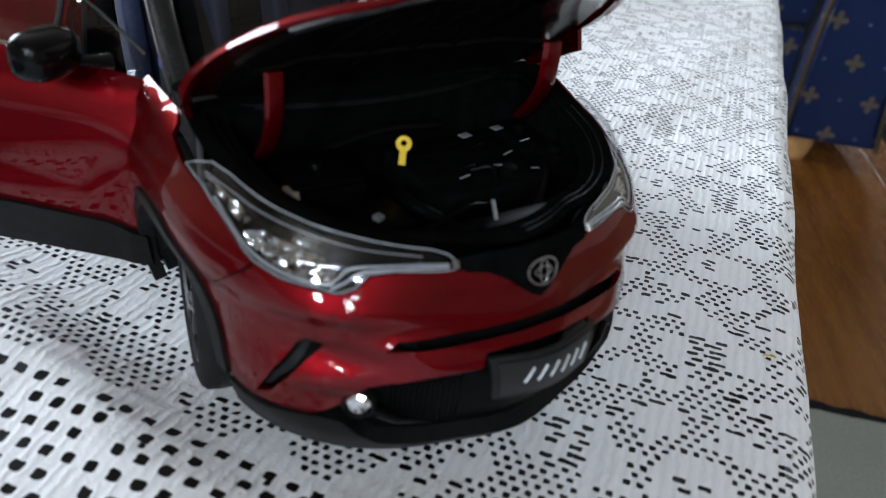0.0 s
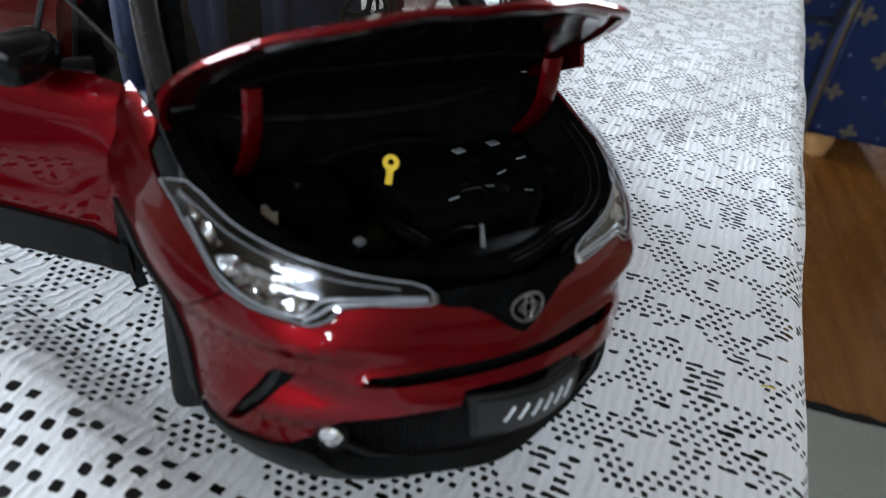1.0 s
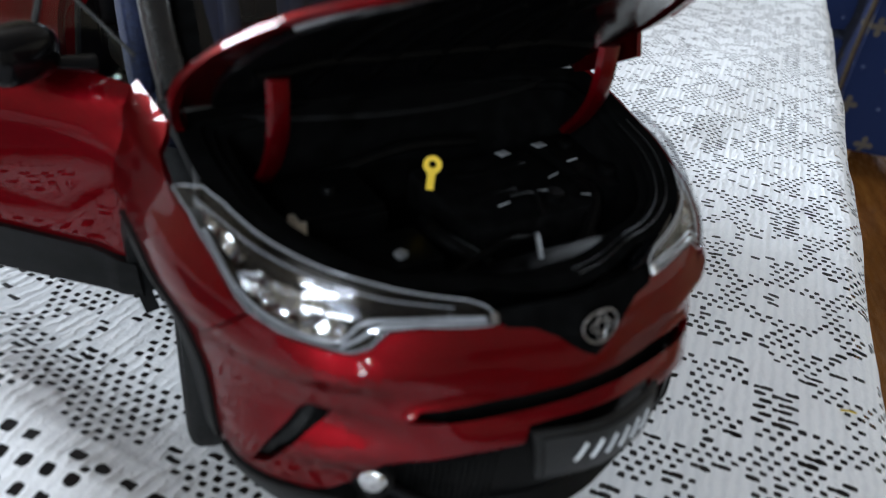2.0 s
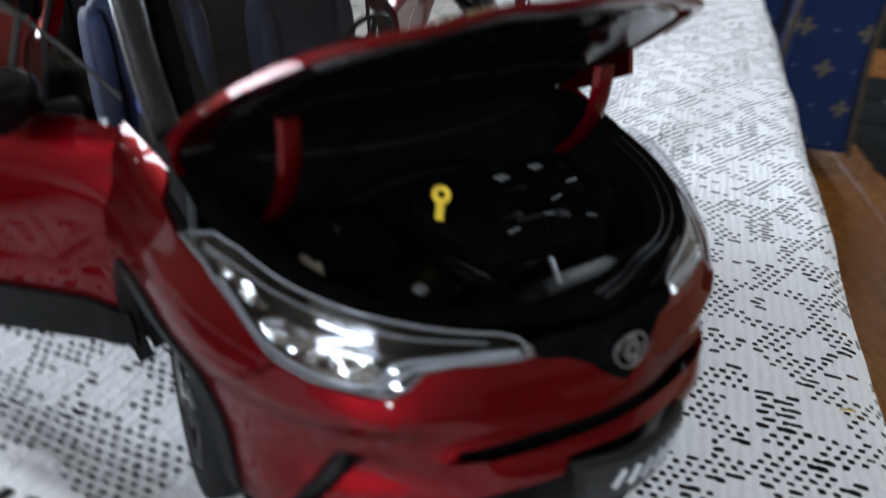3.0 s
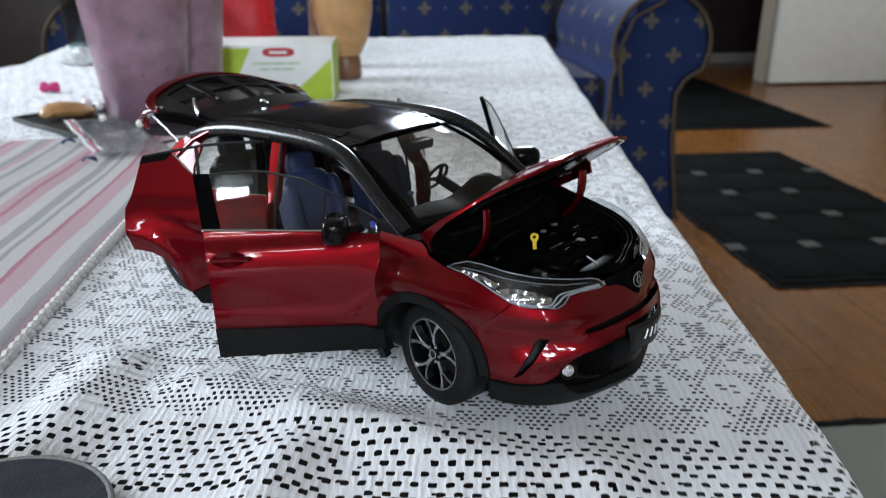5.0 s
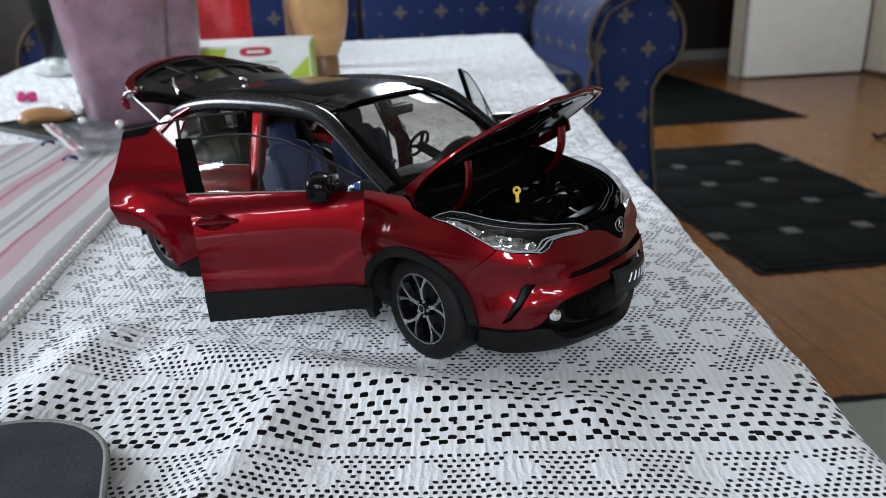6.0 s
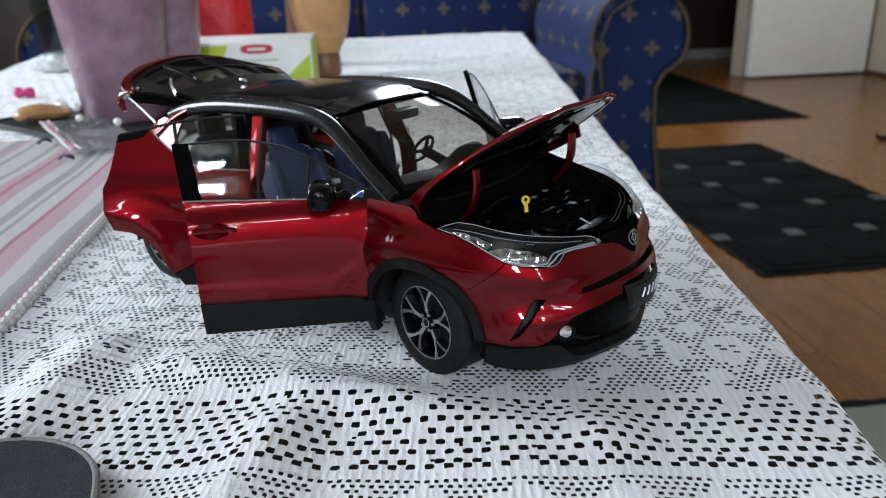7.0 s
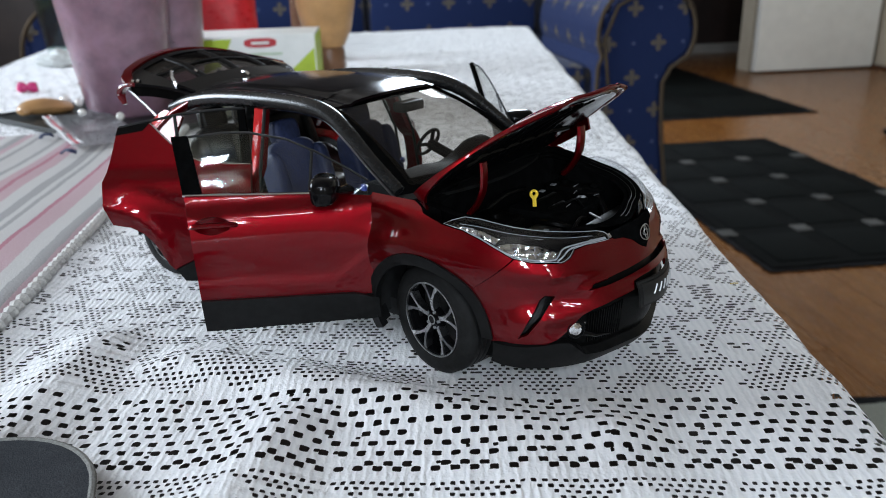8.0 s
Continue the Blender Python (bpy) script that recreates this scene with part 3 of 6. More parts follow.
# black core behind the slots, the lower grille and the fog lamps
cpart("lower_grille", shell([dense([(-0.80, 0.17), (0.80, 0.17), (0.78, 0.30), (0.70, 0.62), (0.45, 0.70), (0.0, 0.70), (-0.45, 0.70), (-0.70, 0.62), (-0.78, 0.30)], 0.04)], skin, 0.02, 0.05, 0.05, -0.045), ENGINE, car, "black grille core behind the bumper")
for side in (1, -1):
    fin = [(0.655, 0.40), (0.612, 0.50), (0.565, 0.58), (0.540, 0.592), (0.585, 0.50), (0.635, 0.41)]
    cpart("bumper_fin", shell([dense(fin if side > 0 else mirrored(fin), 0.03)], skin, 0.012, 0.05, 0.05, -0.022), TRIM, car, "black fin in the bumper's corner notch")
lip = [(0.765, 0.195), (0.72, 0.175), (0.64, 0.16), (0.4, 0.155), (0.0, 0.15)]
lip_top = [(0.0, 0.215), (0.25, 0.215), (0.35, 0.235), (0.40, 0.285), (0.445, 0.328), (0.50, 0.334), (0.60, 0.328), (0.70, 0.332), (0.758, 0.335)]
cpart("chin_spoiler", shell([dense(lip[:-1] + [(0.0, 0.15)] + [(-a, b) for a, b in lip[-2::-1]] + [(-a, b) for a, b in lip_top[:0:-1]] + lip_top, 0.03)], skin, 0.08, 0.05, 0.04, 0.012), TRIM, car, "matt black lower bumper edge")
# ribs of the lower grille
for i in range(15):
    for side in (1, -1):
        s = 0.15 + 0.013 * i
        bm = bmesh.new()
        tube(bm, [skin(side * s, 0.27, -0.041), skin(side * (s + 0.01), 0.50 - 0.003 * i, -0.041)], 0.005, 5)
        cpart("grille_bar", bm, ENGINE)
plate = cpart("name_plate", shell([bow([(-0.112, 0.442), (0.104, 0.442), (0.120, 0.600), (-0.122, 0.600)], 1)], lambda s, z, o: skin(s, z, 0) + Vector((0.022 + o, 0, 0)), 0.012, 0.02, 0.05), PLASTIC, car, "black plate with a pale slanted inscription")
cpart("plate_field", shell([[(-0.100, 0.456), (0.092, 0.456), (0.104, 0.585), (-0.100, 0.585)]], lambda s, z, o: skin(s, z, 0) + Vector((0.026 + o, 0, 0)), 0.003, 0.02, 0.05), PLATE, plate)


def plate_stroke(a, b, w=0.010):
    """A slanted bar of the inscription between two places (y, z)."""
    def on_plate(y, z):
        s = math.asin(min(1.0, abs(y) / half_width(XA, z)) ** (POWER / 2)) / (math.pi / 2)
        return skin(s if y <= 0 else -s, z, 0) + Vector((0.031, 0, 0))
    bm = bmesh.new()
    tube(bm, [on_plate(a[0] + (b[0] - a[0]) * i / 4, a[1] + (b[1] - a[1]) * i / 4) for i in range(5)], w / 2, 6, 0.5)
    cpart("inscription_bar", bm, LETTER, plate)


# the inscription as plain slanted bars of its size
for y in (-0.140, -0.085, -0.030, 0.025, 0.080, 0.135):
    plate_stroke((y + 0.050, 0.560), (y + 0.015, 0.510), 0.0085)
# badge: a chrome oval ring with a bar, on a black field that dips into the bumper
cpart("badge_field", shell([dense([(0.0, 0.732), (0.018, 0.758), (0.049, 0.803), (0.085, 0.827), (0.135, 0.834), (0.150, 0.872), (0, 0.885), (-0.150, 0.872), (-0.135, 0.834), (-0.085, 0.827), (-0.049, 0.803), (-0.018, 0.758)], 0.02)], skin, 0.02, 0.03, 0.03, 0.003), BAY, car, "black field round the badge")
def badge_oval(half_wide, half_high, thick):
    """An oval loop of bright wire that follows the sloping nose."""
    pts = []
    for t in np.linspace(0, 2 * math.pi, 41):
        y, z = half_wide * math.sin(t), half_high * math.cos(t)
        pts.append(Vector((2.217 - 0.30 * z - 0.6 * y * y, y, 0.822 + z)))
    return tube(bmesh.new(), pts, thick, 8, caps=False)


emblem = cpart("badge", badge_oval(0.066, 0.041, 0.0032), SILVER, car, "oval chrome badge ring")
cpart("badge_bar", badge_oval(0.038, 0.015, 0.0022), SILVER, emblem)
bm = badge_oval(0.018, 0.037, 0.0024)
cpart("badge_bar", bm, SILVER, emblem)


# --- head lamps
plain_smoke = plain("smoky_visor", (0.05, 0.048, 0.052), 0.05, 0.9, 0.2, 120, 0.04)


def head_lamp(side):
    top = [(0.147, 0.858), (0.168, 0.882), (0.20, 0.896), (0.285, 0.912), (0.37, 0.928), (0.478, 0.945), (0.60, 0.968), (0.68, 0.986), (0.757, 0.999), (0.835, 1.002), (0.890, 0.982), (0.926, 0.958)]
    low = [(0.84, 0.942), (0.755, 0.903), (0.69, 0.868), (0.630, 0.829), (0.558, 0.807), (0.465, 0.800), (0.425, 0.791), (0.405, 0.795), (0.376, 0.811), (0.343, 0.846), (0.285, 0.853), (0.160, 0.842)]
    loop = dense(top + low, 0.03)
    def flip(q):
        return q if side > 0 else mirrored(q)
    lamp = cpart("head_lamp", shell([flip(loop)], skin, 0.012, 0.03, 0.03, -0.065), LAMP_SHELL, car, "clear swept-back head lamp with chrome inside")
    cpart("lens", shell([flip(loop)], skin, 0.004, 0.03, 0.02, 0.004), LENS, lamp, "clear plastic lens")
    rim = bmesh.new()
    tube(rim, [skin(side * s, z, -0.004) for s, z in loop] + [skin(side * loop[0][0], loop[0][1], -0.004)], 0.0023, 6, caps=False)
    cpart("lens_edge", rim, LAMP_EDGE, lamp, "lens edge painted pale for the light it catches")
    upper = dense([(0.17, 0.866), (0.30, 0.880), (0.43, 0.886), (0.56, 0.904), (0.70, 0.940), (0.84, 0.964), (0.90, 0.966), (0.80, 0.972), (0.64, 0.952), (0.48, 0.930), (0.36, 0.908), (0.25, 0.893)], 0.03)
    cpart("lamp_visor", shell([flip(upper)], skin, 0.01, 0.03, 0.03, -0.030), plain_smoke, lamp, "smoky grey upper visor")
    strip = bmesh.new()
    tube(strip, curve([skin(side * s, z, -0.018) for s, z in ((0.165, 0.858), (0.30, 0.866), (0.385, 0.858), (0.42, 0.825), (0.45, 0.808), (0.55, 0.815), (0.66, 0.855), (0.80, 0.930))], 5), 0.0045, 6)
    cpart("light_guide", strip, LAMP_EDGE, lamp, "light guide painted pale to look bright")
    arm = bmesh.new()
    tube(arm, curve([skin(side * s, z, -0.012) for s, z in ((0.165, 0.851), (0.29, 0.855), (0.36, 0.848), (0.40, 0.82), (0.435, 0.798))], 5), 0.005, 6)
    cpart("light_guide", arm, LAMP_EDGE, lamp, "light guide painted pale to look bright")
    bowl = dense([(0.435, 0.803), (0.50, 0.806), (0.56, 0.811), (0.635, 0.833), (0.70, 0.885), (0.645, 0.900), (0.56, 0.894), (0.45, 0.876), (0.422, 0.84)], 0.02)
    cpart("reflector", shell([flip(bowl)], lambda s, z, o: skin(s, z, o - 0.022 - 0.030 * abs(math.sin(34 * abs(s) + 9 * z)) - 0.010 * abs(math.sin(70 * z))), 0.008, 0.012, 0.02), BOWL, lamp, "rippled chrome reflector", smooth=False)
    tip = dense([(0.71, 0.890), (0.78, 0.925), (0.88, 0.955), (0.83, 0.960), (0.74, 0.945), (0.68, 0.915)], 0.02)
    cpart("reflector", shell([flip(tip)], lambda s, z, o: skin(s, z, o - 0.034 - 0.012 * math.sin(50 * abs(s)) ** 2), 0.008, 0.012, 0.02), BOWL, lamp, "rippled chrome reflector")
    for shift in (0.010, 0.022):
        bm = bmesh.new()
        tube(bm, curve([skin(side * s, z - shift, -0.010 - shift) for s, z in ((0.22, 0.893), (0.36, 0.912), (0.50, 0.936), (0.64, 0.956), (0.76, 0.976), (0.86, 0.980))], 5), 0.0016, 6)
        cpart("lens_flute", bm, LAMP_EDGE, lamp, "fine bright line inside the lens")
    bm = bmesh.new()
    tube(bm, [skin(side * 0.155, 0.846, 0.006), skin(side * 0.157, 0.866, 0.004)], 0.010, 6)
    cpart("lens_tip", bm, SILVER, lamp)
    return lamp


head_lamp(1), head_lamp(-1)
for side in (1, -1):
    c = skin(side * 0.412, 0.395, -0.004)
    n = (c - skin(side * 0.412, 0.395, -0.06)).normalized()
    turn = n.to_track_quat("Z", "Y").to_matrix().to_4x4()
    bm = lathe(bmesh.new(), [(0.0005, -0.05), (0.052, -0.05), (0.056, 0.0), (0.048, 0.012), (0.046, 0.0)], 20)
    fog = cpart("fog_lamp", bm, TRIM, car, "small round clear fog lamp", m=Matrix.Translation(settle(c) * S) @ turn, true=False)
    cpart("lens", lathe(bmesh.new(), [(0.042, -0.004), (0.040, 0.003), (0.030, 0.009), (0.012, 0.012), (0.0005, 0.0125)], 12), CHROME, fog, "silvery lens", smooth=False, true=False)
    bm = bmesh.new()
    tube(bm, [skin(side * s, z, -0.02) for s, z in ((0.385, 0.375), (0.31, 0.335), (0.22, 0.315))], [0.022, 0.014, 0.004], 8)
    cpart("fog_lamp_trim", bm, BLACK)


# --- wings, flanks, sills
def wing(side):
    front = [(0.632, 0.822), (0.692, 0.861), (0.757, 0.896), (0.842, 0.935), (0.930, 0.950), (0.965, 0.966)]
    top = [(1.0, 0.985), (1.04, 1.012), (1.10, 1.03), (1.42, 1.028)]
    back = at_x([(0.878, 1.0), (0.872, 0.75), (0.872, 0.50), (0.895, 0.44)])
    rear_arch = [(s_of(x, z), z) for x, z in arc(1.32, 0.33, ARCH, 165, 42, 22)]
    loop = dense(front + top + back + rear_arch, 0.03)
    cpart("front_wing", shell([loop if side > 0 else mirrored(loop)], skin, 0.018, 0.04, 0.03), RED, car, "glossy dark red front wing")
    for name, cx in (("wheel_arch", 1.32), ("wheel_arch", -1.32)):
        ring_out = arc(cx, 0.33, ARCH + 0.012, 200 if cx > 0 else 190, 3 if cx > 0 else -10, 26)
        ring_in = arc(cx, 0.33, ARCH - 0.050, 3 if cx > 0 else -10, 200 if cx > 0 else 190, 26)
        pts = [(s_of(x, z) if cx > 0 else 1 + XA - x, z) for x, z in ring_out + ring_in]
        if cx < 0:
            pts = [(s if s < 3.6 else 3.6 + (s - 3.6) * 0.6, z) for s, z in pts]
        pts = dense(pts, 0.03)
        cpart(name, shell([pts if side > 0 else mirrored(pts)], skin, 0.05, 0.04, 0.04, 0.014), TRIM, car, "matt black wheel arch trim")
    # wheel well
    for cx in (1.32, -1.32):
        bm = bmesh.new()
        rr = [(cx + 0.41 * math.cos(radians(a)), 0.33 + 0.41 * math.sin(radians(a))) for a in range(0, 191, 10)]
        lo = [bm.verts.new((x, -side * 0.86, z)) for x, z in rr]
        hi = [bm.verts.new((x, -side * 0.52, z)) for x, z in rr]
        for i in range(len(rr) - 1):
            bm.faces.new((lo[i], lo[i + 1], hi[i + 1], hi[i]))
        bm.faces.new(hi)
        cpart("wheel_well", bm, PLASTIC)
    sill = at_x([(0.93, 0.20), (0.90, 0.36), (-0.90, 0.38), (-0.93, 0.20)])
    cpart("sill", shell([dense(sill if side > 0 else mirrored(sill), 0.06)], skin, 0.05, 0.08, 0.05, -0.05), TRIM, car, "matt black sill under the doors")
    tail = at_x([(-1.08, 1.27), (-1.14, 1.10), (-1.03, 0.83)]) + [(1 + XA - x, z) for x, z in arc(-1.32, 0.33, ARCH, 60, 168, 12)]
    tail = [(s if s < 3.6 else 3.6 + (s - 3.6) * 0.75, z) for s, z in tail]
    tail += [(4.25, 0.40), (4.6, 0.42), (4.6, 0.72), (4.3, 0.86), (4.05, 1.02), (3.8, 1.22), (3.6, 1.30)]
    tail = dense(tail, 0.05)
    cpart("rear_wing", shell([tail if side > 0 else mirrored(tail)], skin, 0.02, 0.06, 0.05), RED, car, "glossy dark red rear wing")
    rl = dense([(3.72, 0.98), (3.72, 1.12), (3.95, 1.04), (4.2, 0.93), (4.2, 0.86), (3.95, 0.92)], 0.05)
    cpart("rear_lamp", shell([rl if side > 0 else mirrored(rl)], skin, 0.03, 0.06, 0.05, 0.02), REDLENS, car, "red rear lamp")
    rb = dense([(3.9, 0.18), (4.6, 0.18), (4.6, 0.44), (4.25, 0.42), (3.92, 0.40)], 0.06)
    cpart("rear_bumper", shell([rb if side > 0 else mirrored(rb)], skin, 0.03, 0.08, 0.06, 0.004), TRIM, car, "matt black rear bumper")
    # red pillar between the doors
    pillar = at_x([(-0.13, 0.36), (-0.15, 1.02), (-0.215, 1.41), (-0.325, 1.41), (-0.27, 1.02), (-0.25, 0.36)])
    post = cpart("door_pillar", shell([dense(pillar if side > 0 else mirrored(pillar), 0.05)], skin, 0.04, 0.06, 0.05, -0.03), RED, car, "red pillar between the side doors")
    for dx in (0.035, -0.155):
        bm = bmesh.new()
        tube(bm, [skin(side * (1 + XA - x - dx), z, -0.028) for x, z in ((-0.165, 0.42), (-0.185, 1.02), (-0.25, 1.40))], 0.012, 6)
        cpart("door_seal", bm, PLASTIC, post, "black rubber seal")


wing(1), wing(-1)


# --- side doors, each in its closed place and then swung about its hinge
def swing(x, y, angle):
    h = Matrix.Translation((x * S, y * S, 0))
    return h @ Matrix.Rotation(radians(angle), 4, "Z") @ h.inverted()


def door_form(side):
    """The flank's skin; the windows of the far doors stand a little taller."""
    def form(s, z, off=0.0):
        p = skin(s, z, off)
        return p if side > 0 else p + Vector((0, 0, 0.18 * max(0.0, p.z - 1.06)))
    return form


def front_door(side, angle):
    form = door_form(side)
    def flip(q):
        return q if side > 0 else mirrored(q)
    m = swing(0.885, -side * 0.80, side * angle)
    panel = at_x([(0.865, 0.43), (0.868, 0.60), (0.868, 0.80), (0.868, 1.015), (0.54, 1.048), (-0.185, 1.082), (-0.165, 0.90), (-0.16, 0.70), (-0.155, 0.48)])
    dish = bow(at_x([(0.055, 0.905), (0.05, 0.951), (-0.04, 0.975), (-0.128, 0.953), (-0.132, 0.905), (-0.04, 0.875)]), 4)
    d = cpart("front_door", shell([flip(dense(panel, 0.04)), flip(dish)], form, 0.035, 0.05, 0.03), RED, car, "dark red front door swung wide open", m=m)
    clad = at_x([(0.875, 0.27), (0.868, 0.41), (0.72, 0.45), (-0.155, 0.49), (-0.15, 0.295)])
    cpart("door_cladding", shell([flip(dense(clad, 0.04))], form, 0.05, 0.06, 0.03, 0.022), TRIM, d, "matt black lower cladding")
    liner = at_x([(0.84, 0.42), (0.84, 1.0), (-0.12, 1.02), (-0.11, 0.42)])
    cpart("door_lining", shell([flip(dense(liner, 0.06))], form, 0.03, 0.08, 0.06, -0.036), CABIN, d, "dark grey inner lining")
    bead = bmesh.new()
    tube(bead, [form(side * (1 + XA - x), 1.088 - 0.055 * (x + 0.19), 0.008) for x in np.linspace(-0.19, 0.74, 16)], 0.012, 6, 0.7)
    cpart("chrome_strip", bead, CHROME, d, "chrome strip under the window")
    glass = at_x([(0.85, 1.02), (-0.085, 1.078), (-0.135, 1.395), (0.06, 1.405), (0.20, 1.398), (0.41, 1.348), (0.567, 1.272), (0.70, 1.195), (0.86, 1.09)])
    g = cpart("window", shell([flip(dense(glass, 0.05))], form, 0.006, 0.06, 0.06, -0.014), GLASS, d, "clear tinted door window")
    edge = bmesh.new()
    tube(edge, [form(side * (1 + XA - x), z, -0.012) for x, z in ((-0.13, 1.40), (0.06, 1.41), (0.20, 1.403), (0.41, 1.353), (0.567, 1.277), (0.70, 1.20), (0.86, 1.095))], 0.007, 6)
    cpart("window_edge", edge, PLASTIC, d)
    post = at_x([(-0.085, 1.078), (-0.19, 1.085), (-0.225, 1.405), (-0.135, 1.405)])
    cpart("window_post", shell([flip(dense(post, 0.05))], form, 0.03, 0.06, 0.06, -0.004), BAY, d, "black window post")
    bar = bmesh.new()
    tube(bar, [form(side * (1 + XA - x), z, -0.010) for x, z in ((0.515, 1.05), (0.55, 1.28))], 0.011, 6)
    cpart("quarter_bar", bar, PLASTIC, d)
    # recessed grip with its bar
    def hollow(s, z, o):
        q = ((abs(s) - 1 - XA - 0.04) / 0.10) ** 2 + ((z - 0.927) / 0.062) ** 2
        return form(s, z, o - 0.004 - 0.034 * max(0.0, 1 - q))
    cpart("handle_recess", shell([flip(dish)], hollow, 0.006, 0.03, 0.02), RED, d, "hollow behind the door handle")
    bm = bmesh.new()
    tube(bm, curve([form(side * (1 + XA - x), z, o) for x, z, o in ((0.085, 0.925, -0.004), (0.060, 0.926, 0.030), (-0.04, 0.928, 0.042), (-0.125, 0.928, 0.032), (-0.155, 0.928, -0.004))], 5), 0.021, 8, 0.75)
    cpart("door_handle", bm, RED, d, "red bar handle")
    # wing mirror
    foot = form(side * (1 + XA - 0.72), 1.055, 0.0)
    y = -side
    bm = bmesh.new()
    tube(bm, [foot + Vector((0.02, 0, 0)), foot + Vector((-0.04, y * 0.06, 0.01)), foot + Vector((-0.10, y * 0.11, 0.02))], [0.05, 0.035, 0.032], 10, 0.6)
    mir = cpart("wing_mirror", bm, BLACK, d, "glossy black wing mirror")
    shape = bmesh.new()
    bmesh.ops.create_uvsphere(shape, u_segments=20, v_segments=12, radius=1.0)
    for v in shape.verts:
        c = v.co
        v.co = Vector((math.copysign(abs(c.x) ** 0.8, c.x) * (0.10 if c.x > 0 else 0.06), math.copysign(abs(c.y) ** 0.6, c.y) * 0.125, math.copysign(abs(c.z) ** 0.65, c.z) * 0.085))
    bmesh.ops.transform(shape, matrix=Matrix.Translation(foot + Vector((-0.135, y * (0.15 if side > 0 else 0.07), 0.052))) @ Matrix.Rotation(radians(-side * 12), 4, "Z"), verts=shape.verts)
    cpart("mirror_shell", shape, BLACK, d, "glossy black mirror shell")
    bm = bmesh.new()
    tube(bm, [foot + Vector((-0.085, y * 0.06, -0.012)), foot + Vector((-0.075, y * 0.15, -0.020)), foot + Vector((-0.095, y * 0.25, -0.004))], 0.008, 6, 0.6)
    cpart("mirror_edge", bm, CHROME, d, "chrome lower edge of the mirror")
    return d


def rear_door(side, angle):
    form = door_form(side)
    def flip(q):
        return q if side > 0 else mirrored(q)
    m = swing(-0.19, -side * 0.80, side * angle)
    panel = at_x([(-0.20, 0.40), (-0.21, 0.80), (-0.215, 1.045), (-0.45, 1.06), (-0.60, 1.09), (-0.74, 1.18), (-0.89, 1.325), (-1.11, 1.30), (-1.17, 1.08), (-1.205, 0.97), (-1.185, 0.81), (-1.155, 0.69), (-1.045, 0.665), (-0.970, 0.620), (-0.908, 0.545), (-0.866, 0.456), (-0.832, 0.389), (-0.79, 0.345), (-0.66, 0.40)])
    d = cpart("rear_door", shell([flip(dense(panel, 0.04))], form, 0.035, 0.05, 0.03), RED, car, "dark red rear door swung open behind the front door", m=m)
    clad = at_x([(-0.20, 0.245), (-0.20, 0.42), (-0.66, 0.41), (-0.79, 0.35), (-0.74, 0.26)])
    cpart("door_cladding", shell([flip(dense(clad, 0.05))], form, 0.05, 0.06, 0.03, 0.018), TRIM, d, "matt black lower cladding")
    liner = at_x([(-0.24, 0.42), (-0.24, 1.02), (-0.60, 1.04), (-1.0, 1.0), (-0.95, 0.80), (-0.85, 0.42)])
    cpart("door_lining", shell([flip(dense(liner, 0.06))], form, 0.03, 0.08, 0.06, -0.036), CABIN, d, "dark grey inner lining")
    glass = at_x([(-0.28, 1.06), (-0.55, 1.075), (-0.72, 1.165), (-0.885, 1.32), (-0.73, 1.365), (-0.30, 1.40)])
    cpart("window", shell([flip(dense(glass, 0.05))], form, 0.006, 0.06, 0.06, -0.014), GLASS, d, "clear tinted door window")
    post = at_x([(-0.215, 1.05), (-0.28, 1.055), (-0.30, 1.40), (-0.255, 1.40)])
    cpart("window_post", shell([flip(dense(post, 0.05))], form, 0.03, 0.06, 0.06, -0.004), BAY, d, "black window post")
    top_bar = bmesh.new()
    tube(top_bar, [form(side * (1 + XA - x), z, -0.008) for x, z in ((-0.26, 1.405), (-0.50, 1.395), (-0.70, 1.375), (-0.90, 1.338), (-1.10, 1.302))], 0.014, 6, 0.7)
    cpart("window_frame", top_bar, PLASTIC, d, "black upper window frame")
    bead = bmesh.new()
    tube(bead, curve([form(side * (1 + XA - x), z, 0.006) for x, z in ((-0.22, 1.052), (-0.45, 1.065), (-0.60, 1.095), (-0.74, 1.185), (-0.885, 1.322))], 4), 0.009, 6, 0.7)
    cpart("chrome_strip", bead, CHROME, d, "chrome strip under the window")
    bar = bmesh.new()
    tube(bar, [form(side * (1 + XA - x), z, -0.006) for x, z in ((-0.70, 1.155), (-0.725, 1.37))], 0.012, 6)
    cpart("quarter_bar", bar, PLASTIC, d)
    corner = at_x([(-0.89, 1.328), (-1.105, 1.302), (-1.125, 1.25), (-0.94, 1.278)])
    cpart("handle_panel", shell([flip(dense(corner, 0.05))], form, 0.01, 0.06, 0.06, 0.004), BLACK, d, "black panel of the high door handle")
    return d


front_door(1, 48), front_door(-1, 43), rear_door(1, 37), rear_door(-1, 43)


# --- roof, pillars and windscreen
def roof_point(x, y, off=0.0):
    hw = float(np.interp(x, (-1.35, -0.9, 0.0, 0.38), (0.56, 0.60, 0.62, 0.585)))
    zc = float(np.interp(x, (-1.35, -1.1, -0.7, -0.2, 0.15, 0.40), (1.44, 1.475, 1.512, 1.522, 1.508, 1.478)))
    q = min(1.2, abs(y) / hw)
    return Vector((x - 0.07 * q * q * (x > 0.2), y, zc - 0.062 * q**2.4 + off - 0.012 * math.exp(-(((q - 0.72) / 0.05) ** 2))))


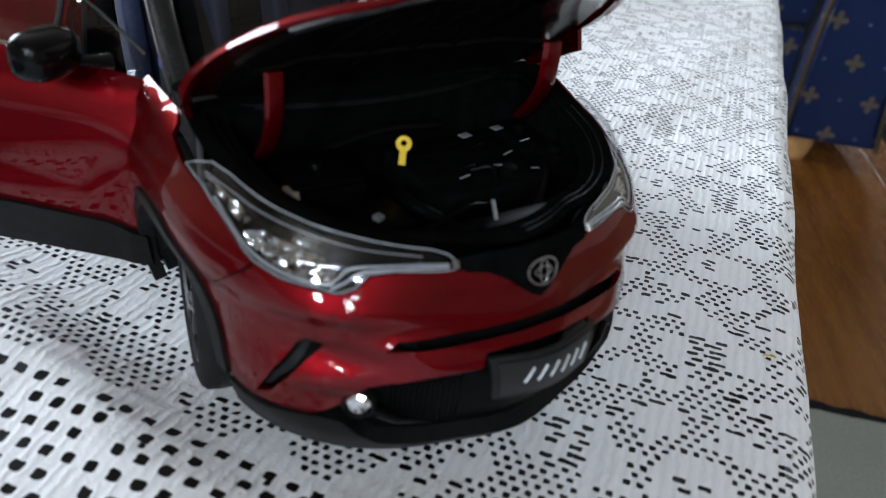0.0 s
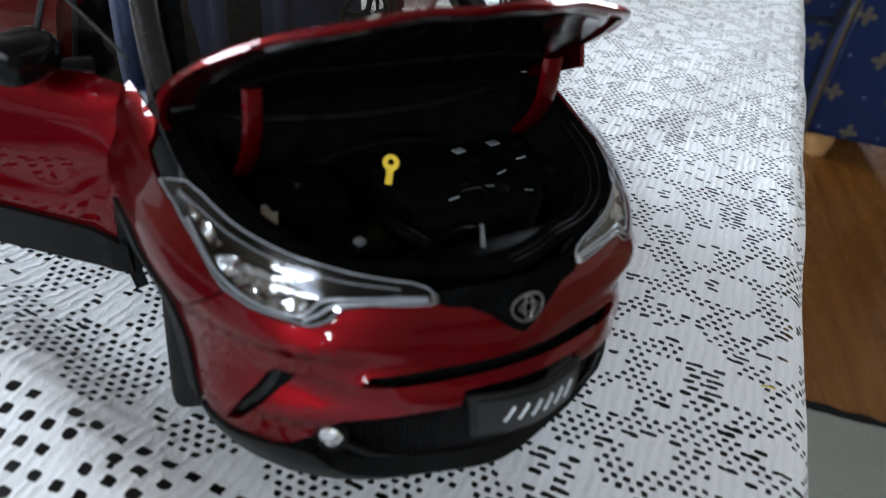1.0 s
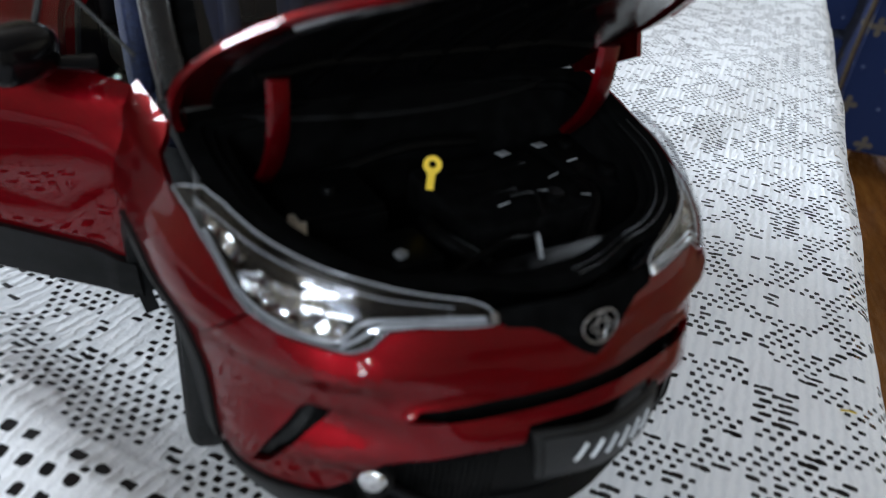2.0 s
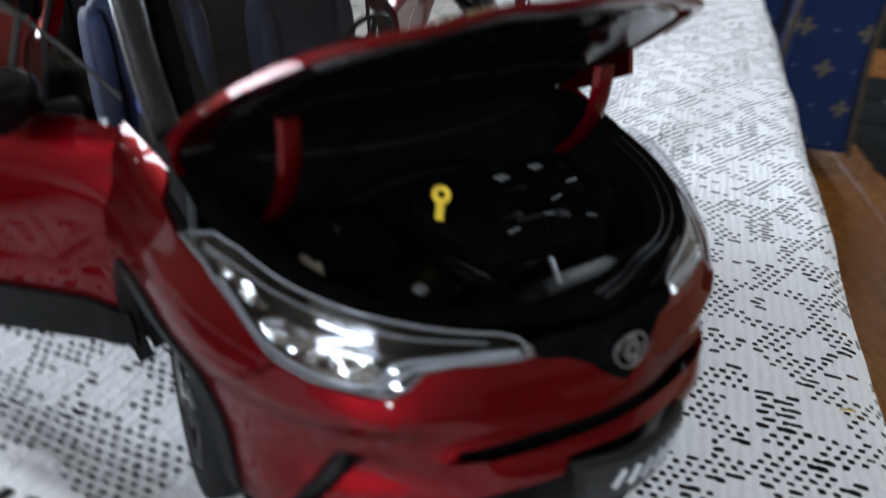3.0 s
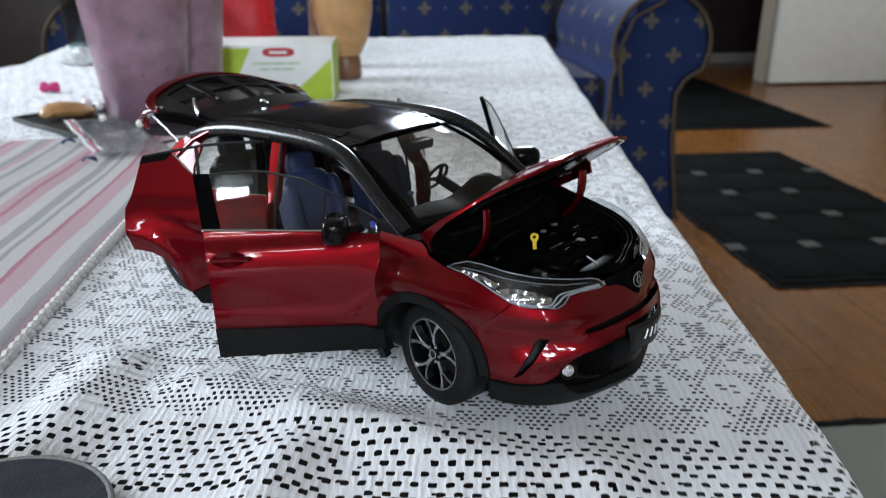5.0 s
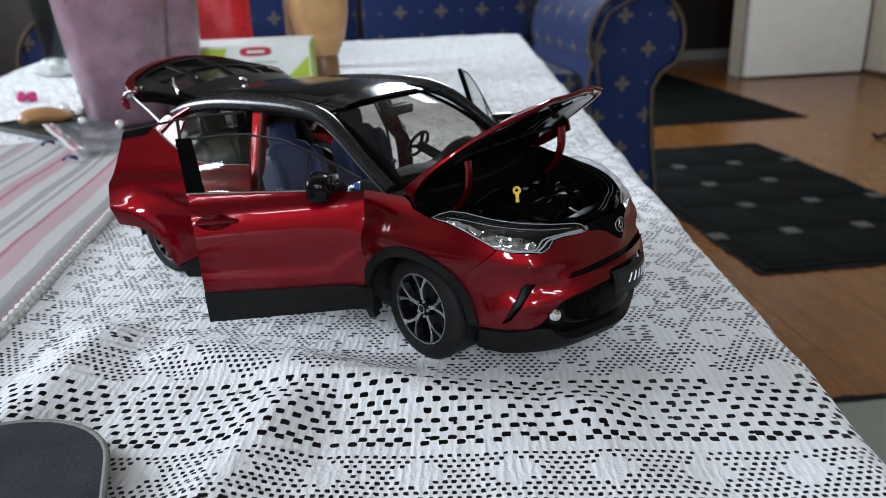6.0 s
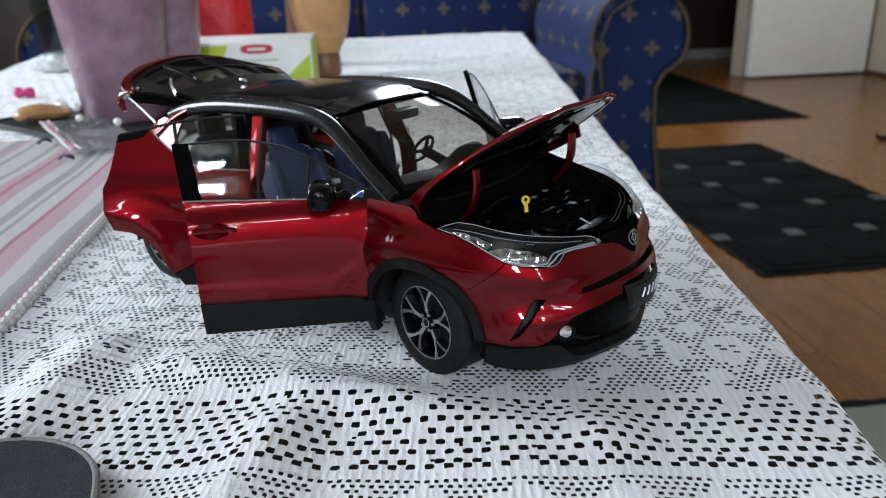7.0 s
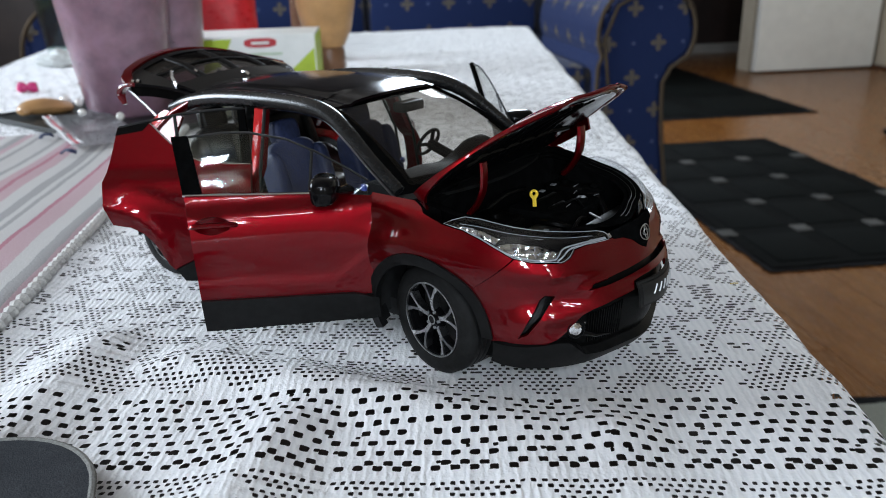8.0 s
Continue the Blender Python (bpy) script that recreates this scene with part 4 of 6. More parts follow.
roof_loop = dense([(0.40, -0.50), (0.40, 0.50), (0.36, 0.575), (0.0, 0.615), (-0.9, 0.595), (-1.30, 0.54), (-1.33, 0.0), (-1.30, -0.54), (-0.9, -0.595), (0.0, -0.615), (0.36, -0.575)], 0.06)
cpart("roof", shell([roof_loop], roof_point, 0.02, 0.06, 0.03), BLACK, car, "glossy black roof")
for side in (1, -1):
    y = -side
    rail = curve([(1.02, y * 0.735, 1.035), (0.80, y * 0.715, 1.18), (0.60, y * 0.690, 1.315), (0.40, y * 0.660, 1.415), (0.15, y * 0.648, 1.452), (-0.25, y * 0.645, 1.452), (-0.70, y * 0.640, 1.428), (-1.05, y * 0.632, 1.375), (-1.30, y * 0.625, 1.305)], 6)
    bm = bmesh.new()
    tube(bm, [p + Vector((0, -y * 0.016, -0.006)) for p in rail], [0.044 + 0.022 * min(1.0, max(0.0, (0.75 - p[0]) / 0.5)) for p in rail], 14, 0.85)
    cpart("roof_rail", bm, RAIL, car, "glossy black roof edge and windscreen pillar")
    bm = bmesh.new()
    tube(bm, [p + Vector((0, y * 0.030, -0.030)) for p in rail], 0.008, 6)
    cpart("window_line", bm, SPOKE, car, "grey satin edge round the side windows")
    # rear pillar
    bm = bmesh.new()
    tube(bm, [(-1.02, y * 0.64, 1.38), (-1.20, y * 0.66, 1.29), (-1.42, y * 0.70, 1.12), (-1.55, y * 0.74, 0.98)], [0.04, 0.07, 0.09, 0.10], 10, 0.5)
    cpart("rear_pillar", bm, RED, car, "red rear pillar")


def screen_point(a, b, off=0.0):
    """a across (-1..1), b up (0..1)."""
    y = a * (0.70 - 0.155 * b)
    x = 1.20 - 0.83 * b - (0.20 - 0.06 * b) * a * a
    z = 1.035 + 0.43 * b + 0.05 * math.sin(math.pi * b) - 0.03 * a * a * b
    return Vector((x + off * 0.45, y, z + off * 0.9))


cpart("windscreen", shell([dense([(-0.90, 0.02), (0.90, 0.02), (0.90, 0.97), (-0.90, 0.97)], 0.1)], screen_point, 0.006, 0.12, 0.1), SCREEN, car, "clear windscreen with a dark border")
cpart("windscreen_border", shell([dense([(-1.0, -0.04), (1.0, -0.04), (1.0, 1.02), (-1.0, 1.02)], 0.1), bow([(-0.84, 0.16), (-0.70, 0.09), (0.70, 0.09), (0.84, 0.16), (0.86, 0.86), (0.78, 0.93), (-0.78, 0.93), (-0.86, 0.86)], 3)], screen_point, 0.012, 0.1, 0.1, -0.008), BAY, car, "black border of the windscreen")
cpart("cowl", shell([dense([(-1.02, -0.03), (1.02, -0.03), (1.04, -0.30), (-1.04, -0.30)], 0.1)], lambda a, b, o: Vector((1.20 - 0.16 * a * a - 0.35 * b, 0.74 * a, 1.022 + 0.10 * b * (1 if b > 0 else 0.25) + o)), 0.02, 0.12, 0.1), TRIM, car, "black panel under the windscreen")


# --- bonnet, built closed and lifted about its rear edge
def bonnet_point(u, y, off=0.0):
    q = abs(y) / 0.81
    z = 1.072 - 0.02 * u - 0.185 * u**3 - 0.055 * q**2.2 * (0.25 + 0.75 * min(1.0, max(0.0, u) / 0.45)) + 0.014 * math.exp(-(((abs(y) - 0.46 + 0.18 * u) / 0.07) ** 2))
    return Vector((1.17 + u, y, z + off))


bonnet_half = [(-0.035, 0.0), (-0.03, 0.35), (-0.01, 0.64), (0.005, 0.772), (0.08, 0.802), (0.25, 0.812), (0.42, 0.800), (0.56, 0.762), (0.70, 0.685), (0.80, 0.595), (0.87, 0.47), (0.92, 0.30), (0.945, 0.15), (0.952, 0.0)]
bonnet_loop = dense([(a, -b) for a, b in bonnet_half] + [(a, b) for a, b in bonnet_half[-2:0:-1]], 0.03)
LIFT = Matrix.Translation((1.17 * S, 0, 1.05 * S)) @ Matrix.Rotation(radians(-44), 4, "Y") @ Matrix.Translation((-1.17 * S, 0, -1.05 * S))
bonnet = cpart("bonnet", shell([bonnet_loop], bonnet_point, 0.016, 0.05, 0.05), RED, car, "glossy dark red bonnet propped open", m=LIFT)
inner = bow([(a * 0.90 + 0.035, b * 0.86) for a, b in [(c, -d) for c, d in bonnet_half] + bonnet_half[-2:0:-1]], 2)
UNDERSIDE = plain("gloss_black_underside", (0.004, 0.004, 0.0045), 0.12, 0.0, 0.3, 300, 0.05, Specular_IOR_Level=0.16)
cpart("bonnet_lining", shell([inner], bonnet_point, 0.022, 0.06, 0.06, -0.018), UNDERSIDE, bonnet, "black ribbed lining under the bonnet")
for y in (-0.42, -0.22, 0.0, 0.22, 0.42):
    bm = bmesh.new()
    tube(bm, [bonnet_point(u, y * (1 - 0.3 * u), -0.042) for u in np.linspace(0.12, 0.72, 9)], 0.013, 6)
    cpart("lining_rib", bm, ENGINE, bonnet)
bm = bmesh.new()
tube(bm, [bonnet_point(0.30, y, -0.044) for y in np.linspace(-0.62, 0.62, 15)], 0.014, 6)
cpart("lining_rib", bm, ENGINE, bonnet)
front_lip = bmesh.new()
edge_pts = [(a, -b) for a, b in bonnet_half[7:]] + [(a, b) for a, b in bonnet_half[-2:6:-1]]
tube(front_lip, curve([bonnet_point(a - 0.012, b * 0.985, -0.016) for a, b in edge_pts], 3), 0.018, 8, 0.7)
cpart("bonnet_front_edge", front_lip, RED, bonnet, "folded front edge of the bonnet")
# silver bar stands in for white cloth mirrored under the bonnet's tip
under = bmesh.new()
tube(under, curve([bonnet_point(a - 0.06, b * 0.90, -0.026) for a, b in edge_pts[1:-1]], 3), 0.020, 8, 0.45)
cpart("bonnet_edge_reflection", under, SILVER, bonnet, "silver bar in place of the cloth's reflection under the bonnet edge")
for side in (1, -1):
    flange = bmesh.new()
    row = [(a, b) for a, b in bonnet_half[3:9]]
    pts = curve([bonnet_point(a, -side * b, -0.01) for a, b in row], 4)
    reach = [i / (len(pts) - 1) for i in range(len(pts))]
    if side > 0:
        deep = [0.012 + 0.105 * (1 - r) ** 4 for r in reach]
    else:
        deep = [0.015 + (0.025 + 0.10 * r if r < 0.55 else 0.0) for r in reach]
    a = [flange.verts.new(p) for p in pts]
    b = [flange.verts.new(p + Vector((0.01, side * (0.035 if side < 0 else -0.004), -d))) for p, d in zip(pts, deep)]
    c = [flange.verts.new(p + Vector((0.01, side * (0.055 if side < 0 else 0.018), -d))) for p, d in zip(pts, deep)]
    e = [flange.verts.new(p + Vector((0, side * 0.03, 0))) for p in pts]
    for i in range(len(pts) - 1):
        for p, q in ((a, b), (b, c), (c, e)):
            flange.faces.new((p[i], p[i + 1], q[i + 1], q[i]))
    bmesh.ops.recalc_face_normals(flange, faces=flange.faces)
    cpart("bonnet_flange", flange, RED, bonnet, "turned-down side edge of the bonnet")
    bm = bmesh.new()
    y = -side * 0.60
    tube(bm, curve([(1.53, y, 1.25), (1.535, y, 1.17), (1.525, y, 1.08), (1.48, y, 0.99), (1.41, y, 0.91)], 5), [0.032 if side > 0 else 0.046] * 21, 8, 0.5)
    cpart("bonnet_hinge", bm, RED, car, "red goose-neck bonnet hinge")


# --- engine bay
rim_pts = [(a, -b) for a, b in bonnet_half] + [(a, b) for a, b in bonnet_half[-2:0:-1]]
rim_pts = bow(rim_pts, 3)
bay = bmesh.new()
rings = []
for f, dz, fixed in ((0.985, -0.030, None), (0.95, -0.036, None), (0.905, -0.042, None), (0.895, -0.054, None), (0.865, -0.058, None), (0.855, -0.072, None), (0.82, -0.078, None), (0.79, None, 0.70), (0.77, None, 0.66)):
    ring = []
    for u, y in rim_pts:
        uu, yy = 0.42 + (u - 0.42) * f, y * f
        z = bonnet_point(uu, yy).z + dz if fixed is None else fixed
        ring.append(bay.verts.new((1.17 + uu, yy, z)))
    rings.append(ring)
for a, b in zip(rings, rings[1:]):
    for i in range(len(a)):
        bay.faces.new((a[i], a[(i + 1) % len(a)], b[(i + 1) % len(a)], b[i]))
bay.faces.new(rings[-1])
bmesh.ops.recalc_face_normals(bay, faces=bay.faces)
bay_ob = cpart("engine_bay", bay, BAY, car, "gloss black open engine bay")
for f, drop in ((0.935, -0.036), (0.893, -0.050)):
    line = []
    for u, y in rim_pts:
        if y > 0.05 and u > 0.35:
            uu, yy = 0.42 + (u - 0.42) * f, y * f
            line.append((u, Vector((1.17 + uu, yy, bonnet_point(uu, yy).z + drop))))
    cpart("ledge_edge", tube(bmesh.new(), [p for _, p in line], 0.0020, 6), TRIM, bay_ob, "fine edge of the moulding")
under = bmesh.new()
box(under, (1.15, -0.70, 0.25), (1.95, 0.70, 0.64), 0.03)
cpart("underbody", under, PLASTIC)


def bay_box(name, lo, hi, bevel=0.015, material=ENGINE, turn=0.0, label=""):
    c = (Vector(lo) + Vector(hi)) / 2
    bm = boxes((Vector(lo) - c, Vector(hi) - c), bevel=bevel)
    bmesh.ops.transform(bm, matrix=Matrix.Translation(c) @ Matrix.Rotation(radians(turn), 4, "Z"), verts=bm.verts)
    return cpart(name, bm, material, bay_ob, label, true=False)


cover = bay_box("engine_cover", (1.36, -0.10, 0.68), (1.78, 0.40, 0.835), 0.03, BAY, label="black engine cover")
for x, y0, y1 in ((1.46, 0.02, 0.30), (1.60, -0.02, 0.16)):
    bay_box("cover_rib", (x, y0, 0.83), (x + 0.03, y1, 0.846), 0.010)
bay_box("sticker", (1.385, 0.23, 0.849), (1.42, 0.28, 0.852), 0.0008, DIM, 12, "small silver sticker")
bay_box("sticker", (1.37, 0.40, 0.849), (1.405, 0.45, 0.852), 0.0008, DIM, 10, "small silver sticker")
bay_box("battery", (1.35, -0.58, 0.70), (1.62, -0.30, 0.86), 0.015, label="black battery box")
bay_box("battery_lid", (1.36, -0.57, 0.86), (1.61, -0.31, 0.88), 0.008)
bay_box("air_box", (1.32, 0.42, 0.70), (1.60, 0.62, 0.848), 0.03)
bay_box("fuse_box", (1.66, -0.50, 0.70), (1.84, -0.24, 0.82), 0.015)
bay_box("radiator_top", (1.88, -0.40, 0.70), (1.96, 0.40, 0.80), 0.015)
bay_box("slam_strip", (1.84, 0.02, 0.828), (1.97, 0.034, 0.836), 0.002, DIM, -32, "silver strip by the bonnet lock")
bay_box("reservoir", (1.55, 0.46, 0.72), (1.72, 0.58, 0.85), 0.03)
bay_box("cream_bracket", (1.56, -0.605, 0.858), (1.66, -0.555, 0.872), 0.004, WHITE_BIT, -20, "cream plastic bracket")
bay_box("bolt_head", (1.78, -0.375, 0.822), (1.81, -0.345, 0.840), 0.004, DIM, 20, "silver bolt head")
for pts, r in (([(1.62, -0.18, 0.80), (1.75, -0.2, 0.82), (1.86, -0.1, 0.77)], 0.022), ([(1.60, 0.42, 0.81), (1.72, 0.40, 0.82), (1.84, 0.28, 0.78), (1.90, 0.2, 0.75)], 0.026), ([(1.30, 0.2, 0.86), (1.34, -0.1, 0.90), (1.36, -0.4, 0.86)], 0.02), ([(1.80, 0.1, 0.78), (1.84, -0.05, 0.82), (1.88, -0.25, 0.78)], 0.012), ([(1.66, 0.1, 0.85), (1.70, 0.16, 0.87), (1.76, 0.15, 0.83)], 0.008)):
    bm = bmesh.new()
    tube(bm, curve(pts, 6), r, 8)
    cpart("hose", bm, ENGINE, bay_ob, "black rubber hose", true=False)
for x, y, z, r in ((1.70, 0.24, 0.845, 0.035), (1.50, -0.44, 0.885, 0.022), (1.64, 0.52, 0.855, 0.035), (1.42, 0.52, 0.85, 0.03)):
    cpart("cap", lathe(bmesh.new(), [(0.0005, -0.02), (r, -0.02), (r, 0.012), (r * 0.8, 0.018), (0.0005, 0.018)], 16, centre=(x, y, z)), ENGINE, bay_ob, true=False)
for x, y, a in ((1.72, 0.03, 70), (1.69, 0.20, 20), (1.55, 0.44, 60), (1.76, 0.32, 10), (1.62, 0.30, 80)):
    bm = bmesh.new()
    d = Vector((math.cos(radians(a)), math.sin(radians(a)), 0.2)) * 0.017
    tube(bm, [Vector((x, y, 0.862)) - d, Vector((x, y, 0.870)) + d], 0.0022, 5)
    cpart("wire", bm, DIM, bay_ob, "thin bright wire", true=False)
# yellow dipstick: a flat tag with a ring
out = arc(0, 0, 0.042, -60, 240, 20)
loop = [*out, (-0.017, -0.055), (-0.018, -0.115), (0.018, -0.115), (0.017, -0.055)]
bm2 = shell([loop, arc(0, 0.003, 0.017, 0, 330, 11)], lambda a, b, o: Vector((o, -a, b)), 0.016, 0.05, 0.05)
bmesh.ops.scale(bm2, vec=(0.66, 0.66, 0.66), verts=bm2.verts)
bmesh.ops.transform(bm2, matrix=Matrix.Translation((1.585, -0.15, 0.962)) @ Matrix.Rotation(radians(-38), 4, "Z") @ Matrix.Rotation(radians(-12), 4, "Y"), verts=bm2.verts)
cpart("dipstick", bm2, YELLOW, bay_ob, "bright yellow dipstick handle with a ring", true=False)


# --- tailgate, lifted open
def gate_point(a, y, off=0.0):
    """a runs from the hinge to the lower edge."""
    q = y / 0.74
    x = -1.20 - 0.93 * a * (1 - 0.10 * q * q)
    z = 1.435 + 0.40 * a - 0.20 * max(0.0, a) ** 2.4 - 0.155 * q * q * (0.35 + a) + off
    return Vector((x, y, z))


gate_half = [(-0.02, 0.0), (-0.02, 0.52), (0.10, 0.58), (0.30, 0.66), (0.50, 0.73), (0.62, 0.745), (0.80, 0.68), (0.93, 0.56), (1.0, 0.36), (1.02, 0.0)]
gate_loop = dense([(a, -b) for a, b in gate_half] + [(a, b) for a, b in gate_half[-2:0:-1]], 0.05)
pane = bow([(0.16, -0.44), (0.16, 0.44), (0.36, 0.54), (0.62, 0.54), (0.70, 0.42), (0.70, -0.42), (0.62, -0.54), (0.36, -0.54)], 3)
gate = cpart("tailgate", shell([gate_loop, pane], gate_point, 0.02, 0.06, 0.06), BLACK, car, "black tailgate with a red lower edge, raised open")
red_edge = [(0.50, -0.735), (0.62, -0.75), (0.80, -0.685), (0.93, -0.565), (1.0, -0.365), (1.025, 0.0), (1.0, 0.365), (0.93, 0.565), (0.80, 0.685), (0.62, 0.75), (0.50, 0.735), (0.66, 0.66), (0.78, 0.58), (0.84, 0.36), (0.86, 0.0), (0.84, -0.36), (0.78, -0.58), (0.66, -0.66)]
cpart("tailgate_edge", shell([dense(red_edge, 0.05)], gate_point, 0.03, 0.06, 0.06, 0.012), RED, gate, "dark red lower edge of the tailgate")
cpart("tailgate_lining", shell([dense([(a * 0.97 + 0.01, b * 0.95) for a, b in gate_loop], 0.06), pane], gate_point, 0.085, 0.06, 0.06, -0.024), ENGINE, gate, "black inner side of the tailgate")
cpart("rear_window", shell([pane], gate_point, 0.006, 0.06, 0.06, -0.008), DARK_GLASS, gate, "dark rear window")
cpart("spoiler", shell([dense([(-0.10, -0.50), (-0.10, 0.50), (0.10, 0.56), (0.12, 0.0), (0.10, -0.56)], 0.05)], lambda a, y, o: gate_point(a, y, o) + Vector((-0.02, 0, 0.035)), 0.022, 0.06, 0.06), BLACK, gate, "black roof spoiler")
for line in ([(a, 0.06) for a in (0.14, 0.43, 0.72)], [(a, -0.27) for a in (0.14, 0.43, 0.72)], [(a, 0.34) for a in (0.14, 0.43, 0.72)], [(0.45, y) for y in (-0.55, 0.0, 0.55)]):
    bm = bmesh.new()
    tube(bm, curve([gate_point(a, y, -0.02) for a, y in line], 5), 0.044, 8, 0.55)
    cpart("window_bar", bm, ENGINE, gate, "black bar across the rear window")
for y in (-0.36, -0.12, 0.12, 0.36):
    bm = bmesh.new()
    tube(bm, [gate_point(a, y, -0.055) for a in np.linspace(0.54, 0.92, 7)], 0.014, 6)
    cpart("lining_rib", bm, BLACK, gate)
for y in (-0.62, 0.62):
    bm = bmesh.new()
    tube(bm, [(-1.50, y, 1.17), (-1.62, y * 1.09, 1.31), (-1.73, y * 1.17, 1.42)], 0.011, 6)
    cpart("gas_strut", bm, SILVER, car, "thin silver gas strut")
bm = bmesh.new()
tube(bm, [gate_point(a, y, 0.012) for a, y in ((0.37, -0.455), (0.27, -0.515), (0.13, -0.560))], 0.014, 6)
cpart("rear_wiper", bm, CHROME, gate, "bright bar on the rear window")
for a, y, r in ((0.244, -0.29, 0.011), (0.46, -0.70, 0.016), (0.52, -0.715, 0.012)):
    bm = bmesh.new()
    tube(bm, [gate_point(a, y, 0.008), gate_point(a + 0.03, y - 0.006, 0.014)], r, 8)
    cpart("gate_stud", bm, CHROME, gate, "small bright stud on the tailgate")
bm = tube(bmesh.new(), [(-1.12, -0.03, 1.482), (-1.16, -0.03, 1.502), (-1.20, -0.03, 1.50)], 0.013, 8)
cpart("gate_hinge", bm, CHROME, gate, "small bright hinge")


for side in (1, -1):
    y = -side
    tip = curve([gate_point(0.50, y * 0.735, 0.0), gate_point(0.64, y * 0.75, -0.02), gate_point(0.72, y * 0.73, -0.09) + Vector((0.0, y * 0.02, 0.0)), gate_point(0.70, y * 0.72, -0.17) + Vector((0.02, y * 0.03, 0.0))], 5)
    lamp_tip = cpart("gate_lamp", tube(bmesh.new(), tip, [0.020 + 0.022 * math.sin(math.pi * k / 15) for k in range(16)], 8, 0.6), REDLENS, gate, "dark red lamp at the tailgate's corner")
    cpart("lens", tube(bmesh.new(), [p + Vector((0.012, y * 0.026, 0.012)) for p in tip[2:12]], 0.010, 6, 0.6), LETTER, lamp_tip, "pale clear lens strip")


# --- wheels
def wheel(x, side, steer):
    y = -side
    m = Matrix.Translation((x * S, (y * 0.845 if x < 0 or side > 0 else 0.79) * S, 0.335 * S)) @ Matrix.Rotation(radians(steer), 4, "Z") @ (Matrix.Identity(4) if side > 0 else Matrix.Rotation(math.pi, 4, "Z"))
    prof = [(0.226, 0.006), (0.236, -0.004), (0.252, -0.009), (0.285, -0.011), (0.316, -0.002), (0.333, 0.018), (0.337, 0.05), (0.337, 0.24), (0.333, 0.27), (0.318, 0.288), (0.29, 0.295), (0.226, 0.285)]
    w = cpart("wheel", lathe(bmesh.new(), prof, 56, "Y", closed=True), RUBBER, car, "black rubber tyre on a spoked silver wheel", m=m, true=False)
    for k in range(5):
        cpart("tread_groove", lathe(bmesh.new(), [(0.3375, 0.055 + 0.04 * k), (0.3385, 0.057 + 0.04 * k), (0.3385, 0.085 + 0.04 * k), (0.3375, 0.087 + 0.04 * k)], 56, "Y", closed=True), TRIM, w, true=False)
    cpart("rim", lathe(bmesh.new(), [(0.226, 0.0), (0.229, 0.006), (0.217, 0.010), (0.210, 0.03), (0.198, 0.15), (0.216, 0.24), (0.226, 0.24)], 48, "Y", closed=True), BLACK, w, true=False, label="black rim barrel")
    cpart("rim_edge", lathe(bmesh.new(), [(0.222, -0.002), (0.230, -0.002), (0.230, 0.006), (0.222, 0.008)], 48, "Y", closed=True), SILVER, w, true=False, label="bright rim edge")
    cpart("hub", lathe(bmesh.new(), [(0.0005, 0.005), (0.034, 0.006), (0.040, 0.014), (0.060, 0.022), (0.068, 0.06), (0.0005, 0.06)], 24, "Y"), BLACK, w, true=False, label="black hub cap")
    cpart("hub_ring", lathe(bmesh.new(), [(0.024, 0.003), (0.031, 0.003), (0.031, 0.007), (0.024, 0.007)], 24, "Y", closed=True), SILVER, w, true=False)
    cpart("brake_disc", lathe(bmesh.new(), [(0.0005, 0.11), (0.17, 0.11), (0.17, 0.13), (0.0005, 0.13)], 32, "Y"), PLASTIC, w, true=False)
    for k in range(5):
        a = 2 * math.pi * k / 5 + 0.35
        stem = ((0.045, 0.0, 0.012, 0.020), (0.10, 0.0, 0.013, 0.013), (0.135, 0.0, 0.017, 0.010))
        fork = ((0.120, 0.065, 0.008, 0.0105), (0.17, 0.16, 0.0085, 0.008), (0.219, 0.27, 0.015, 0.006))
        for name, rows_at in (("spoke", stem), ("spoke_fork", fork), ("spoke_fork", [(r, -q, h, d) for r, q, h, d in fork])):
            bm = bmesh.new()
            rows = []
            for r, q, half_w, dep in rows_at:
                ang = a + q
                c = Vector((r * math.cos(ang), 0, r * math.sin(ang)))
                n = Vector((-math.sin(ang), 0, math.cos(ang))) * half_w
                rows.append([bm.verts.new(c - n + Vector((0, dep, 0))), bm.verts.new(c + n + Vector((0, dep, 0))), bm.verts.new(c + n * 1.15 + Vector((0, dep + 0.05, 0))), bm.verts.new(c - n * 1.15 + Vector((0, dep + 0.05, 0)))])
            for p, q in zip(rows, rows[1:]):
                for i in range(4):
                    bm.faces.new((p[i], p[(i + 1) % 4], q[(i + 1) % 4], q[i]))
            bm.faces.new(rows[0]), bm.faces.new(rows[-1])
            bmesh.ops.recalc_face_normals(bm, faces=bm.faces)
            cpart(name, bm, SILVER if rows_at is not fork else SPOKE, w, true=False, label="machined silver spoke", smooth=False)
    for k in range(5):
        a = 2 * math.pi * k / 5
        cpart("wheel_nut", lathe(bmesh.new(), [(0.0005, -0.004), (0.009, -0.004), (0.010, 0.01), (0.0005, 0.01)], 8, "Y", centre=(0.05 * math.cos(a), 0.012, 0.05 * math.sin(a))), DIM, w, true=False)
    return w


for x, side, steer in ((1.32, 1, -11), (1.30, -1, -11), (-1.36, 1, 0), (-1.36, -1, 0)):
    wheel(x, side, steer)


